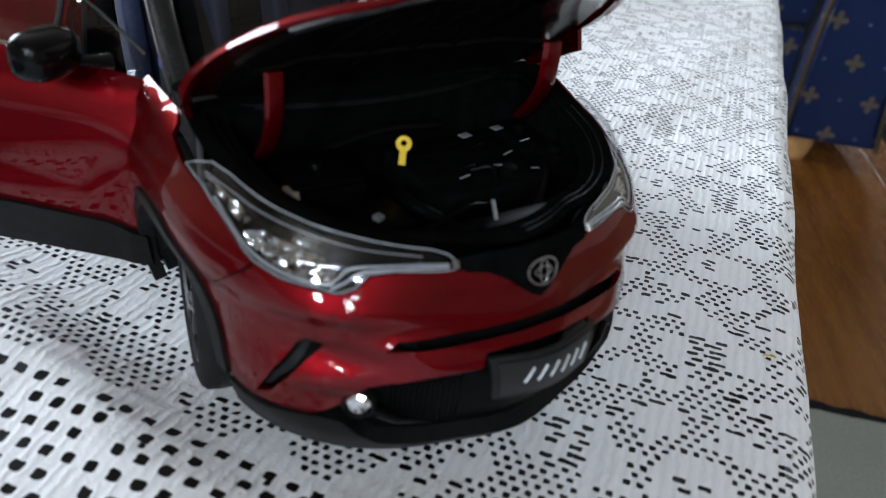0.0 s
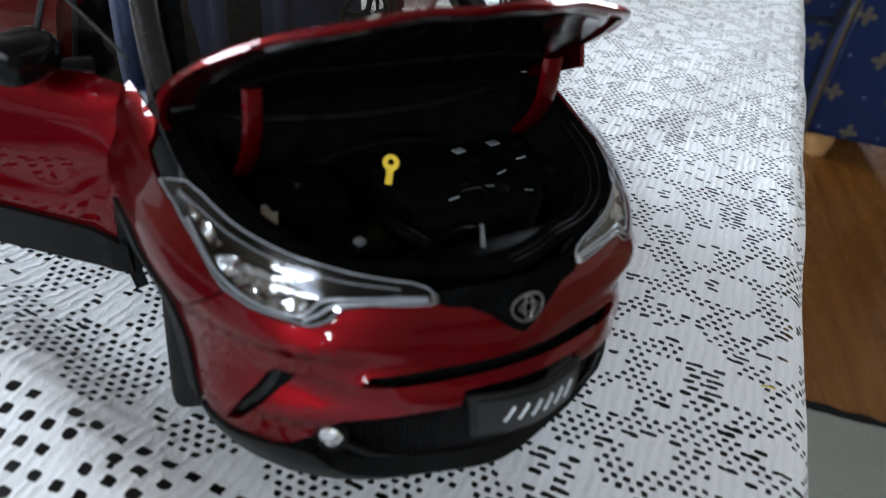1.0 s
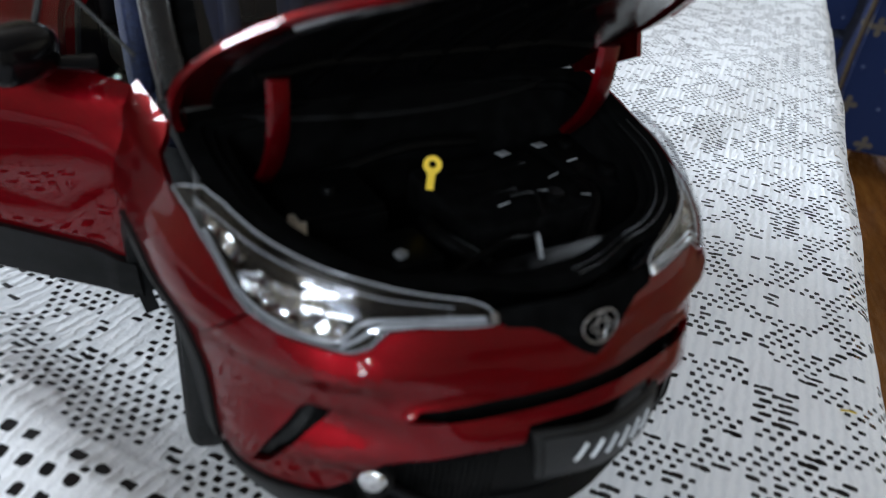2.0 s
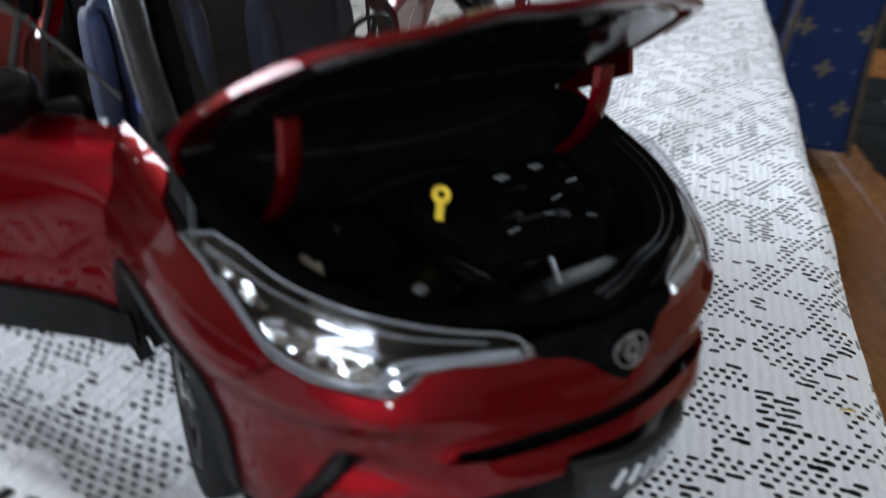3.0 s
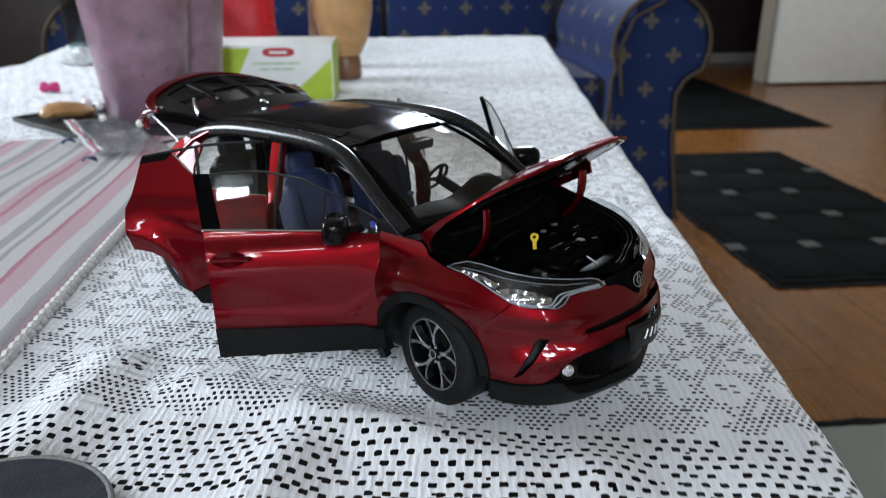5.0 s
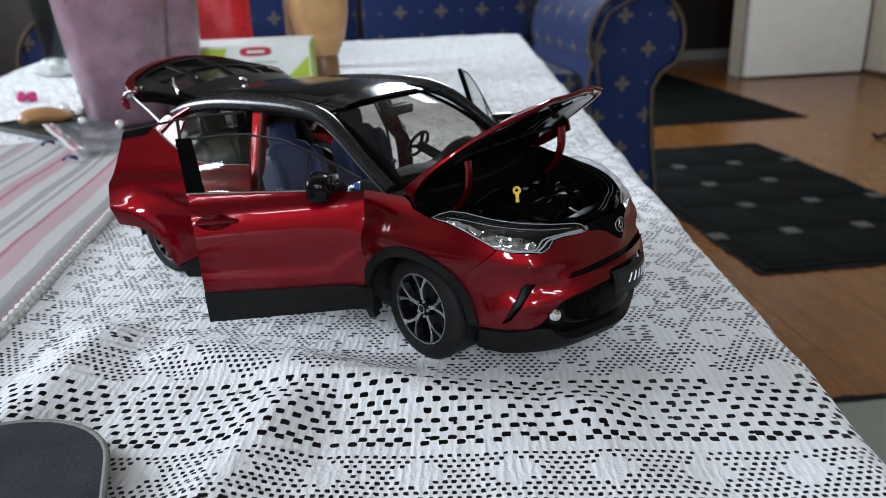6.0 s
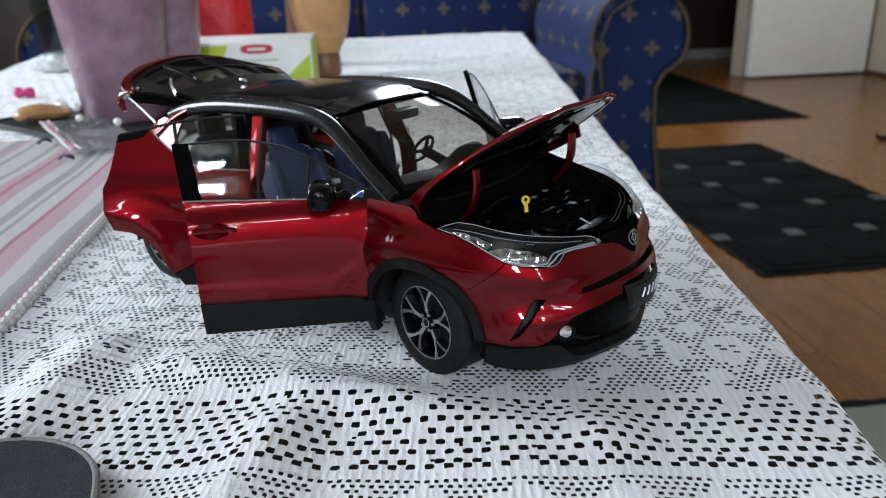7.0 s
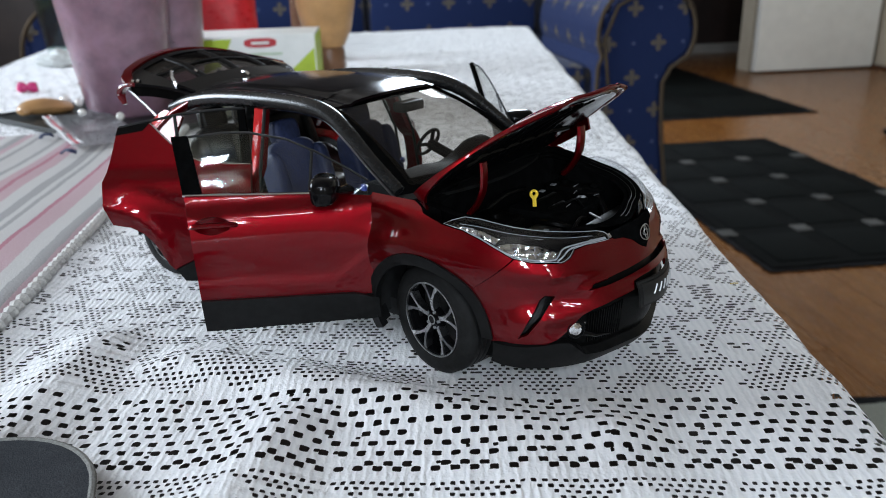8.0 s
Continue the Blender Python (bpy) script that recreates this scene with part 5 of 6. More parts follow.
# --- cabin
cab = bmesh.new()
box(cab, (-1.75, -0.74, 0.22), (1.15, 0.74, 0.34), 0.02)
box(cab, (1.02, -0.70, 0.34), (1.12, 0.70, 1.00), 0.02)
box(cab, (-1.75, -0.60, 0.34), (-0.95, 0.60, 0.62), 0.03)
cabin = cpart("cabin_floor", cab, CABIN, car, "dark floor of the cabin")
dash = shell([dense([(-0.70, 0.0), (0.70, 0.0), (0.70, 1.0), (-0.70, 1.0)], 0.1)], lambda y, b, o: Vector((1.05 - 0.40 * b, y, 0.985 + 0.055 * math.sin(2.4 * b) + 0.105 * math.exp(-(((y - 0.36) / 0.15) ** 2)) * math.sin(3.0 * b) - 0.03 * math.exp(-((y / 0.12) ** 2)) * b + o - 0.25 * max(0, b - 0.8))), 0.25, 0.1, 0.1)
cpart("dashboard", dash, DASH, car, "dark grey dashboard")
bm = bmesh.new()
ctr, tilt = Vector((0.36, 0.365, 1.035)), Matrix.Rotation(radians(-62), 4, "Y")
tube(bm, [ctr + tilt @ Vector((0.108 * math.cos(t), 0.108 * math.sin(t), 0)) for t in np.linspace(0, 2 * math.pi, 33)], 0.013, 8, caps=False)
wheel_ob = cpart("steering_wheel", bm, PLASTIC, car, "black steering wheel")
bm = bmesh.new()
for t in (0.0, math.pi, -math.pi / 2):
    tube(bm, [ctr + tilt @ Vector((0.115 * math.cos(t + math.pi / 2), 0.115 * math.sin(t + math.pi / 2), 0)), ctr + tilt @ Vector((0, 0, -0.03))], 0.015, 6)
tube(bm, [ctr + tilt @ Vector((0, 0, -0.02)), ctr + Vector((0.28, 0, -0.10))], 0.04, 8)
cpart("steering_spokes", bm, PLASTIC, wheel_ob)


def seat(x, y, cover):
    def cushion(sx, sy, sz, p=0.5):
        b = bmesh.new()
        bmesh.ops.create_uvsphere(b, u_segments=20, v_segments=12, radius=1.0)
        for v in b.verts:
            v.co = Vector([math.copysign(abs(c) ** p, c) * h for c, h in zip(v.co, (sx, sy, sz))])
        return b
    base = cushion(0.27, 0.25, 0.09)
    bmesh.ops.transform(base, matrix=Matrix.Translation((x, y, 0.52)) @ Matrix.Rotation(radians(-6), 4, "Y"), verts=base.verts)
    st = cpart("seat", base, cover, car, "dark blue moulded seat" if cover is SEAT else "black moulded rear seat")
    back = cushion(0.075, 0.24, 0.32)
    bmesh.ops.transform(back, matrix=Matrix.Translation((x - 0.31, y, 0.81)) @ Matrix.Rotation(radians(-16), 4, "Y"), verts=back.verts)
    cpart("backrest", back, cover, st)
    head = cushion(0.055, 0.12, 0.09)
    bmesh.ops.transform(head, matrix=Matrix.Translation((x - 0.42, y, 1.17)) @ Matrix.Rotation(radians(-12), 4, "Y"), verts=head.verts)
    cpart("headrest", head, cover, st)
    for s in (-1, 1):
        bol = cushion(0.10, 0.05, 0.28)
        bmesh.ops.transform(bol, matrix=Matrix.Translation((x - 0.27, y + s * 0.21, 0.79)) @ Matrix.Rotation(radians(-16), 4, "Y"), verts=bol.verts)
        cpart("bolster", bol, cover, st)


seat(0.05, -0.37, SEAT), seat(0.05, 0.37, SEAT)
for y in (-0.36, 0.0, 0.36):
    seat(-0.85, y * 0.9, CABIN)
bm = bmesh.new()
tube(bm, [(0.30, 0.13, 0.95), (0.27, 0.17, 0.93), (0.20, 0.25, 0.90)], [0.012, 0.022, 0.012], 8)
cpart("blue_lever", bm, BLUE, car, "small blue plastic lever below the steering wheel")
cpart("door_blue_trim", boxes(((0.695, -0.715, 0.985), (0.735, -0.675, 1.025)), bevel=0.008), BLUE, car, "blue plastic trim by the dashboard")
bm = boxes(((-0.05, -0.11, -0.035), (0.05, 0.11, 0.035)), bevel=0.02)
bmesh.ops.transform(bm, matrix=Matrix.Translation((0.50, 0.0, 1.375)), verts=bm.verts)
cpart("rear_view_mirror", bm, PLASTIC, car, "black rear-view mirror")


# ==== table and its cloth ====
TABLE_POSE = Matrix.Rotation(ROOM + TABLE_TURN, 4, "Z")
EDGE = 0.160  # the table's long edge, to the right of the car
TABLE_LOOP = [(EDGE, -0.62), (EDGE, 1.20), (0.115, 1.238), (-0.187, 1.20), (-0.45, 1.18), (-0.69, 1.14), (-0.707, 1.08), (-0.661, 0.913), (-0.632, 0.794), (-0.66, 0.55), (-0.72, 0.30), (-0.72, -0.22), (-0.60, -0.62)]

table = thing("dining_table", Matrix.Translation((0, 0, TABLE)) @ TABLE_POSE, "dark wooden table hidden under a white lace cloth", "table")
part("tabletop", shell([[(a if a < EDGE else a - 0.004, b) for a, b in TABLE_LOOP]], lambda a, b, o: Vector((a, b, o - 0.0035)), 0.028, 0.5, 0.5), TABLE_WOOD, table, smooth=False)
for a, b in ((0.08, -0.50), (0.08, 1.05), (-0.60, 1.02), (-0.60, -0.50)):
    part("leg", lathe(bmesh.new(), [(0.0005, -TABLE), (0.02, -TABLE), (0.024, -0.30), (0.032, -0.10), (0.034, -0.032), (0.0005, -0.032)], 16, centre=(a, b, 0)), TABLE_WOOD, table)

TO_CLOTH = TABLE_POSE.inverted()
TABLE_TURN_M = Matrix.Rotation(TABLE_TURN, 4, "Z")
RIDGES = [((0.00, -0.094), (0.135, -0.046), 0.0055, 0.011), ((-0.035, -0.105), (0.02, -0.20), 0.0055, 0.013), ((0.06, -0.10), (0.10, -0.20), 0.0045, 0.012), ((-0.14, -0.06), (-0.05, -0.15), 0.0030, 0.012), ((-0.05, 0.12), (-0.30, 0.42), 0.0020, 0.02), ((0.0, 0.16), (-0.12, 0.42), 0.0018, 0.018)]
RIDGES = [((TO_CLOTH @ Vector((*a, 0))), (TO_CLOTH @ Vector((*b, 0))), h, w) for a, b, h, w in RIDGES]


def cloth_height(q, p):
    """Soft folds of the cloth; it lies flat under the car."""
    h = 0.0015 * noise.noise(Vector((q * 16, p * 11, 0))) + 0.0010 * noise.noise(Vector((q * 45, p * 38, 3))) + 0.0006 * noise.noise(Vector((q * 110, p * 95, 8)))
    for a, b, high, wide in RIDGES:
        d = b - a
        t = max(0.0, min(1.0, ((q - a.x) * d.x + (p - a.y) * d.y) / d.length_squared))
        dx, dy = q - a.x - d.x * t, p - a.y - d.y * t
        h += high * math.exp(-(dx * dx + dy * dy) / (wide * wide))
    w = TABLE_POSE @ Vector((q, p, 0))
    flat = max(0.0, 1 - max(0.0, max(abs(w.x - 0.01) - 0.105, abs(w.y) - 0.040)) / 0.03)
    return h * (1 - flat) - 0.0008 * flat


def lace_hole(i, j, q, p):
    """0 for closed, 1 for a small opening, 2 for a wide and 3 for a large one; q and p in millimetres. Solid flowers and leaves lie in a fine net; a border of large openings runs along the near side."""
    stray = noise.noise(Vector((i * 0.9, j * 0.9, 1.0)))
    if p < -100:
        k = int((-100 - p) / 2.2) % 28
        m = abs((i + 10 * (int((-100 - p) / 61.6) % 2)) % 20 - 10)
        if k in (0, 15):
            return 3 if i % 2 == 0 and stray < 0.42 else 0
        if k < 15:
            # columns of openings that swell and narrow by turns, with solid cotton between
            if k % 2 or (i + k // 2) % 2:
                return 1 if stray > 0.46 else 0
            c, turn = abs((i + 3) % 9 - 4), (i + 3) // 9 % 2
            swell = abs(k - 8) / 6 if turn else 1 - abs(k - 8) / 7
            return 3 if c < 2.8 + 1.9 * swell and stray < 0.52 and not (c == 0 and swell > 0.8) else 0
        if k in (16, 17):
            return 0
        d = math.hypot(m * 1.1 - 5.5, k - 21.5)
        return 0 if d < 2.6 or stray > 0.52 else 1
    x, y = q + 5 * noise.noise(Vector((q * 0.02, p * 0.02, 3.0))), p + 5 * noise.noise(Vector((q * 0.02, p * 0.02, 6.0)))
    if p < -97.6:
        return 0
    rise = -97.6 + 13 + 9 * math.sin(q * 2 * math.pi / 47)
    if p < rise:
        # net that rises in waves over the border, with solid wedges let in
        wedge = abs((q + 6) % 23.5 - 11.75) * 0.9 + (p + 97.6)
        return 0 if wedge < 8 or stray > 0.55 else 1
    row = math.floor(y / 46)
    cx, cy = (x + 27 * (row % 2)) % 54 - 27, y % 46 - 23
    r, ang = math.hypot(cx * 0.9, cy), math.atan2(cy, cx)
    if r < 8.5:
        return 2 if r < 4.2 and stray > -0.1 and i % 2 == 0 else 0
    if r < 12 + 1.5 * math.cos(6 * ang):
        return 1
    if r < 21:
        side = math.cos(6 * ang + 0.35 * math.sin(r * 0.4))
        return 0 if side > -0.15 - 0.03 * (21 - r) * 0.2 else 1
    if r < 23.2:
        return 2 if i % 2 == 0 else 0
    leaf = noise.noise(Vector((x * 0.055, y * 0.07, 2.0)))
    return 0 if leaf > 0.08 or stray > 0.58 else 1


def inside(loop, x, y):
    hit = False
    for (a, b), (c, d) in zip(loop, loop[1:] + loop[:1]):
        if (b > y) != (d > y) and x < (c - a) * (y - b) / (d - b) + a:
            hit = not hit
    return hit


def lace_cloth():
    pitch, gap, pitch_p, gap_p = 0.0026, 0.00135, 0.0022, 0.00128
    q0, q1, p0, p1 = -0.71, EDGE + 0.055, -0.40, 1.24
    nq, npp = int((q1 - q0) / pitch), int((p1 - p0) / pitch_p)
    qs, ps = [], []
    for lines, n, start, step, hole in ((qs, nq, q0, pitch, gap), (ps, npp, p0, pitch_p, gap_p)):
        for i in range(n):
            lines += [start + i * step, start + i * step + step - hole]
    coarse = {}

    def height(q, p):
        ci, cj = q / 0.006, p / 0.006
        i, j = math.floor(ci), math.floor(cj)
        for k in ((i, j), (i + 1, j), (i, j + 1), (i + 1, j + 1)):
            if k not in coarse:
                coarse[k] = cloth_height(k[0] * 0.006, k[1] * 0.006)
        a, b = ci - i, cj - j
        return (coarse[i, j] * (1 - a) + coarse[i + 1, j] * a) * (1 - b) + (coarse[i, j + 1] * (1 - a) + coarse[i + 1, j + 1] * a) * b

    bends = {}

    def warp(q, p, k):
        """The threads run a little unevenly."""
        key = (round(q / 0.004), round(p / 0.004), k)
        if key not in bends:
            bends[key] = 0.0011 * noise.noise(Vector((key[0] * 0.14, key[1] * 0.11, k)))
        return bends[key]

    verts = []
    jitter = np.random.RandomState(3).uniform(-0.00020, 0.00020, (len(qs), len(ps), 2))
    bend = 0.009
    for i, q in enumerate(qs):
        for j, p in enumerate(ps):
            stagger = pitch / 2 if (j + 1) // 2 % 2 and not -0.134 < p < -0.0975 else 0.0
            x, y = q + stagger + jitter[i, j, 0] + warp(q, p, 0.0), p + jitter[i, j, 1] + warp(q, p, 4.0)
            z = height(min(q, EDGE), p)
            d = x - (EDGE - 0.006)
            if d > 0:
                t = min(d / bend, math.pi / 2)
                z -= bend * (1 - math.cos(t)) + max(0.0, d - bend * math.pi / 2)
                x = EDGE - 0.006 + bend * math.sin(t) + 0.002 * noise.noise(Vector((p * 12, d * 20, 7)))
            verts.append((x, y, z))
    n = len(ps)
    faces = []
    loop = [(q1 + 1, b) if a == EDGE else (a, b) for a, b in TABLE_LOOP]
    for i in range(nq - 1):
        for j in range(npp - 1):
            if not inside(loop, qs[2 * i], ps[2 * j]):
                continue
            hole = lace_hole(i, j, qs[2 * i] * 1000, ps[2 * j] * 1000)
            w = TABLE_TURN_M @ Vector((qs[2 * i], ps[2 * j], 0))
            if w.x < -0.16 and w.y < 0.30:
                continue
            for di in (0, 1):
                for dj in (0, 1):
                    if hole == 3 or (hole and dj and (di or hole == 2)):
                        continue
                    a = (2 * i + di) * n + 2 * j + dj
                    faces.append((a, a + n, a + n + 1, a + 1))
            if hole and ps[2 * j] < 0.30:
                # the threads draw in the corners of each opening
                i0, j0 = 2 * i + (hole == 1), 2 * j + (hole != 3)
                box4 = [(i0, j0), (2 * i + 2, j0), (2 * i + 2, 2 * j + 2), (i0, 2 * j + 2)]
                pts = [np.array(verts[c * n + d]) for c, d in box4]
                for k in range(4):
                    c, before, after = pts[k], pts[k - 1], pts[(k + 1) % 4]
                    verts += [tuple(c + (before - c) * 0.17), tuple(c + (after - c) * 0.17)]
                    faces.append((box4[k][0] * n + box4[k][1], len(verts) - 1, len(verts) - 2))
    mesh = bpy.data.meshes.new("tablecloth")
    mesh.from_pydata(verts, [], faces)
    mesh.materials.append(LACE)
    mesh.shade_smooth()
    ob = new("tablecloth", mesh)
    ob.matrix_basis = Matrix.Translation((0, 0, TABLE)) @ TABLE_POSE
    return tagged(ob, "white cotton lace tablecloth with openwork flowers, lightly creased", "tablecloth")


lace_cloth()


# ==== things on the table ====
def at_table(u, v, turn=0.0, z=0.0):
    return room(u, v, TABLE + z, turn)


def runner():
    """A striped cotton cloth, lightly rumpled."""
    u0, u1, v0, v1 = -0.56, -0.138, -0.42, 0.34
    nu, nv = 70, 110
    bm = bmesh.new()
    grid = []
    for i in range(nu + 1):
        row = []
        for j in range(nv + 1):
            u, v = u0 + (u1 - u0) * i / nu, v0 + (v1 - v0) * j / nv
            h = 0.0040 + 0.0016 * noise.noise(Vector((u * 10, v * 6, 1))) + 0.001 * noise.noise(Vector((u * 40, v * 12, 5)))
            if i == nu:
                h = 0.0008
            row.append(bm.verts.new((u + 0.004 * noise.noise(Vector((u, v * 9, 4))), v, h)))
        grid.append(row)
    for i in range(nu):
        for j in range(nv):
            bm.faces.new((grid[i][j], grid[i + 1][j], grid[i + 1][j + 1], grid[i][j + 1]))
    ob = part("table_runner", bm, STRIPES, m=at_table(0, 0))
    hem = bmesh.new()
    rope = np.linspace(v0, v1, 500)
    tube(hem, [(u1 - 0.001 + 0.004 * noise.noise(Vector((u1, v, 4))), v, 0.0035) for v in rope], [0.0024 + 0.0007 * math.sin(k * 1.6) for k in range(500)], 8)
    part("hem", hem, plain("pale_cotton_cord", (0.56, 0.55, 0.53), 0.9, 0.0, 0.25, 700, 0.4), ob, "beaded cotton cord along the edge")
    return tagged(ob, "striped white, grey and rose cotton runner on the lace cloth", "table runner")


runner()

case = thing("glasses_case", at_table(-0.110, -0.170, 12), "soft grey denim case with a rounded corner and pale cord edge", "case")
loop = [(-0.09, -0.06), (0.040, -0.06), (0.042, 0.005)] + arc(0.012, 0.024, 0.030, 0, 90, 10) + [(-0.09, 0.056)]
part("case_body", shell([loop], lambda a, b, o: Vector((a, b, 0.009 + o - 0.002 * ((a + 0.02) ** 2 + b * b) / 0.004)), 0.0075, 0.02, 0.02), DENIM, case)
bm = bmesh.new()
tube(bm, [(a * 1.012, b * 1.012, 0.0084 - 0.002 * ((a + 0.02) ** 2 + b * b) / 0.004) for a, b in loop[1:]], 0.0010, 8)
part("cord_edge", bm, SEAM, case, "pale cord sewn round the edge")
bm = bmesh.new()
tube(bm, [(-0.02, 0.046, 0.0092), (-0.01, 0.049, 0.0092)], 0.0012, 6, 0.4)
part("scuff", bm, SEAM, case)

PAPER_WHITE = plain("white_plastic", (0.70, 0.71, 0.72), 0.3, 0.0, 0.05)
PEARL = plain("pearl_plastic", (0.72, 0.70, 0.66), 0.2, 0.0, 0.05, Coat_Weight=0.6)
tray = thing("serving_tray", at_table(-0.176, 0.447, 45), "thin dark tray under the purple tumblers on the cloth", "tray")
TW, TD = 0.118, 0.1025
part("tray_board", boxes(((-TW, -TD, 0.0012), (TW, TD, 0.0038)), bevel=0.001), plain("dark_tray", (0.012, 0.015, 0.014), 0.35), tray)
part("tray_lip", boxes(((-TW, -TD, 0.0038), (TW, 0.002 - TD, 0.0058)), ((-TW, TD - 0.002, 0.0038), (TW, TD, 0.0058)), ((-TW, 0.002 - TD, 0.0038), (0.002 - TW, TD - 0.002, 0.0058)), ((TW - 0.002, 0.002 - TD, 0.0038), (TW, TD - 0.002, 0.0058)), bevel=0.0005), plain("dark_tray_lip", (0.022, 0.026, 0.025), 0.35), tray)

PURPLE = plain("frosted_purple_glass", (0.24, 0.14, 0.185), 0.32, 0.0, 0.25, 60, 0.6, Coat_Weight=0.5, Subsurface_Weight=0.15)
for u, v, k, label in ((-0.203, 0.425, 0.92, "large frosted purple glass tumbler on the dark tray"), (-0.178, 0.475, 0.86, "frosted purple glass tumbler behind another one")):
    t = thing("tumbler", at_table(u, v, 0, 0.004), label, "tumbler", "purple tumblers")
    r0, r1, h = 0.039 * k, 0.056 * k, 0.15
    part("glass_wall", lathe(bmesh.new(), [(0.0005, 0.0), (r0 - 0.004, 0.0), (r0, 0.004), (r0 + (r1 - r0) * 0.5, h * 0.45), (r1, h), (r1 - 0.004, h), (r0 + (r1 - r0) * 0.45 - 0.005, h * 0.45), (r0 - 0.004, 0.012), (0.0005, 0.012)], 56), PURPLE, t)
    bm = bmesh.new()
    rr = random.Random(int(k * 100))
    for _ in range(70):
        a, z = rr.uniform(0, 6.283), rr.uniform(0.02, 0.14)
        r = r0 + (r1 - r0) * z / h + 0.0005
        bmesh.ops.create_icosphere(bm, subdivisions=1, radius=rr.uniform(0.0006, 0.0016), matrix=Matrix.Translation((r * math.cos(a), r * math.sin(a), z)))
    tagged(part("glass_bubbles", bm, PURPLE, t), "", "", "", "stuff")

carton = thing("carton", at_table(-0.108, 0.560, -2), "white and lime green cardboard carton with a red oval", "carton")
W2, D2, H2 = 0.076, 0.045, 0.060
PAPER, LIME = plain("white_card", (0.78, 0.79, 0.76), 0.5, 0.0, 0.04, 60), plain("lime_print", (0.42, 0.55, 0.03), 0.5, 0.0, 0.08, 60)
part("card_box", boxes(((-W2, -D2, 0.0015), (W2, D2, H2)), bevel=0.0012), PAPER, carton)
for tri, n in (([(W2 - 0.0012, 0.003), (W2 - 0.0012, 0.046), (W2 - 0.050, 0.003)], "lime_corner"), ([(-W2 + 0.001, H2 - 0.003), (-W2 + 0.068, H2 - 0.003), (-W2 + 0.054, H2 - 0.03), (-W2 + 0.001, H2 - 0.05)], "lime_corner")):
    part(n, shell([tri], lambda a, b, o: Vector((a, -D2 - 0.0004 - o, b)), 0.0004, 0.2, 0.2), LIME, carton, "lime green printed corner")
part("lime_side", boxes(((W2 + 0.0001, -D2 + 0.001, 0.003), (W2 + 0.0006, D2 - 0.001, H2 - 0.002))), LIME, carton, "lime green narrow side")
oval = [(0.0205 + 0.0165 * math.copysign(abs(math.cos(t)) ** 0.6, math.cos(t)), 0.0525 + 0.0046 * math.copysign(abs(math.sin(t)) ** 0.7, math.sin(t))) for t in np.linspace(0, 2 * math.pi, 32, endpoint=False)]
part("red_oval", shell([oval], lambda a, b, o: Vector((a, -D2 - 0.0005 - o, b)), 0.0005, 0.2, 0.2), plain("red_print", (0.5, 0.02, 0.03), 0.45), carton, "red oval mark with a pale bar")
part("oval_bar", boxes(((0.0115, -D2 - 0.0016, 0.0512), (0.0295, -D2 - 0.0010, 0.0538))), PAPER, carton)
for a, b, w in ((0.018, 0.040, 0.024), (0.018, 0.034, 0.018)):
    part("print_bar", boxes(((a - w, -D2 - 0.0009, b), (a + w, -D2 - 0.0003, b + 0.0025))), plain("pale_green_print", (0.5, 0.6, 0.45), 0.5), carton, "pale line of print")
rr = random.Random(4)
for a, b in ((-0.052, 0.036), (-0.046, 0.022), (-0.034, 0.016), (0.020, 0.012), (0.034, 0.016), (0.0, 0.010), (-0.024, 0.024)):
    bm = bmesh.new()
    bmesh.ops.create_uvsphere(bm, u_segments=10, v_segments=6, radius=0.004, matrix=Matrix.Translation((a, -D2 - 0.0002, b)) @ Matrix.Diagonal((1, 0.12, 1, 1)))
    part("berry_print", bm, plain("dark_blue_print", (0.03, 0.035, 0.08), 0.5), carton, "dark berry printed on the carton")

pack = bmesh.new()
g = bmesh.ops.create_cube(pack, size=1.0)
bmesh.ops.subdivide_edges(pack, edges=pack.edges[:], cuts=10, use_grid_fill=True)
for v in pack.verts:
    c = v.co
    puff = (1 - (2 * c.x) ** 4) * (1 - (2 * c.z) ** 4)
    v.co = Vector((c.x * 0.085, c.y * (0.010 + 0.035 * puff) + 0.003 * noise.noise(c * 6), (c.z + 0.5) * 0.15 + 0.001))
tagged(part("food_packet", pack, plain("red_foil", (0.52, 0.012, 0.02), 0.28, 0.1, 0.15, 60, 0.5), m=at_table(-0.150, 0.68, 6)), "shiny red foil packet standing behind the carton", "packet")

mill = thing("pepper_mill", at_table(-0.024, 0.680, 0), "turned pale wooden mill with a brown foot", "pepper mill")
part("foot", lathe(bmesh.new(), [(0.0005, 0.0015), (0.019, 0.0015), (0.0205, 0.006), (0.0195, 0.026), (0.017, 0.030), (0.0005, 0.030)], 36), plain("brown_mill_wood", (0.16, 0.075, 0.035), 0.35, 0.0, 0.2, 60), mill, "dark brown wooden foot")
part("body", lathe(bmesh.new(), [(0.0005, 0.030), (0.020, 0.030), (0.030, 0.050), (0.036, 0.080), (0.037, 0.105), (0.033, 0.135), (0.024, 0.16), (0.0005, 0.165)], 40), OAK, mill, "pale turned wood body")
part("steel_catch", boxes(((-0.022, -0.022, 0.012), (-0.016, -0.017, 0.028)), bevel=0.001), CHROME, mill, "bright steel catch")
jar = thing("bottle", at_table(-0.055, 0.80, 0), "dark bottle with a brown cap behind the carton", "bottle")
part("bottle_glass", lathe(bmesh.new(), [(0.0005, 0.0015), (0.018, 0.0015), (0.02, 0.01), (0.02, 0.13), (0.008, 0.16), (0.008, 0.175), (0.0005, 0.175)], 30), plain("brown_glass", (0.10, 0.05, 0.03), 0.15), jar)
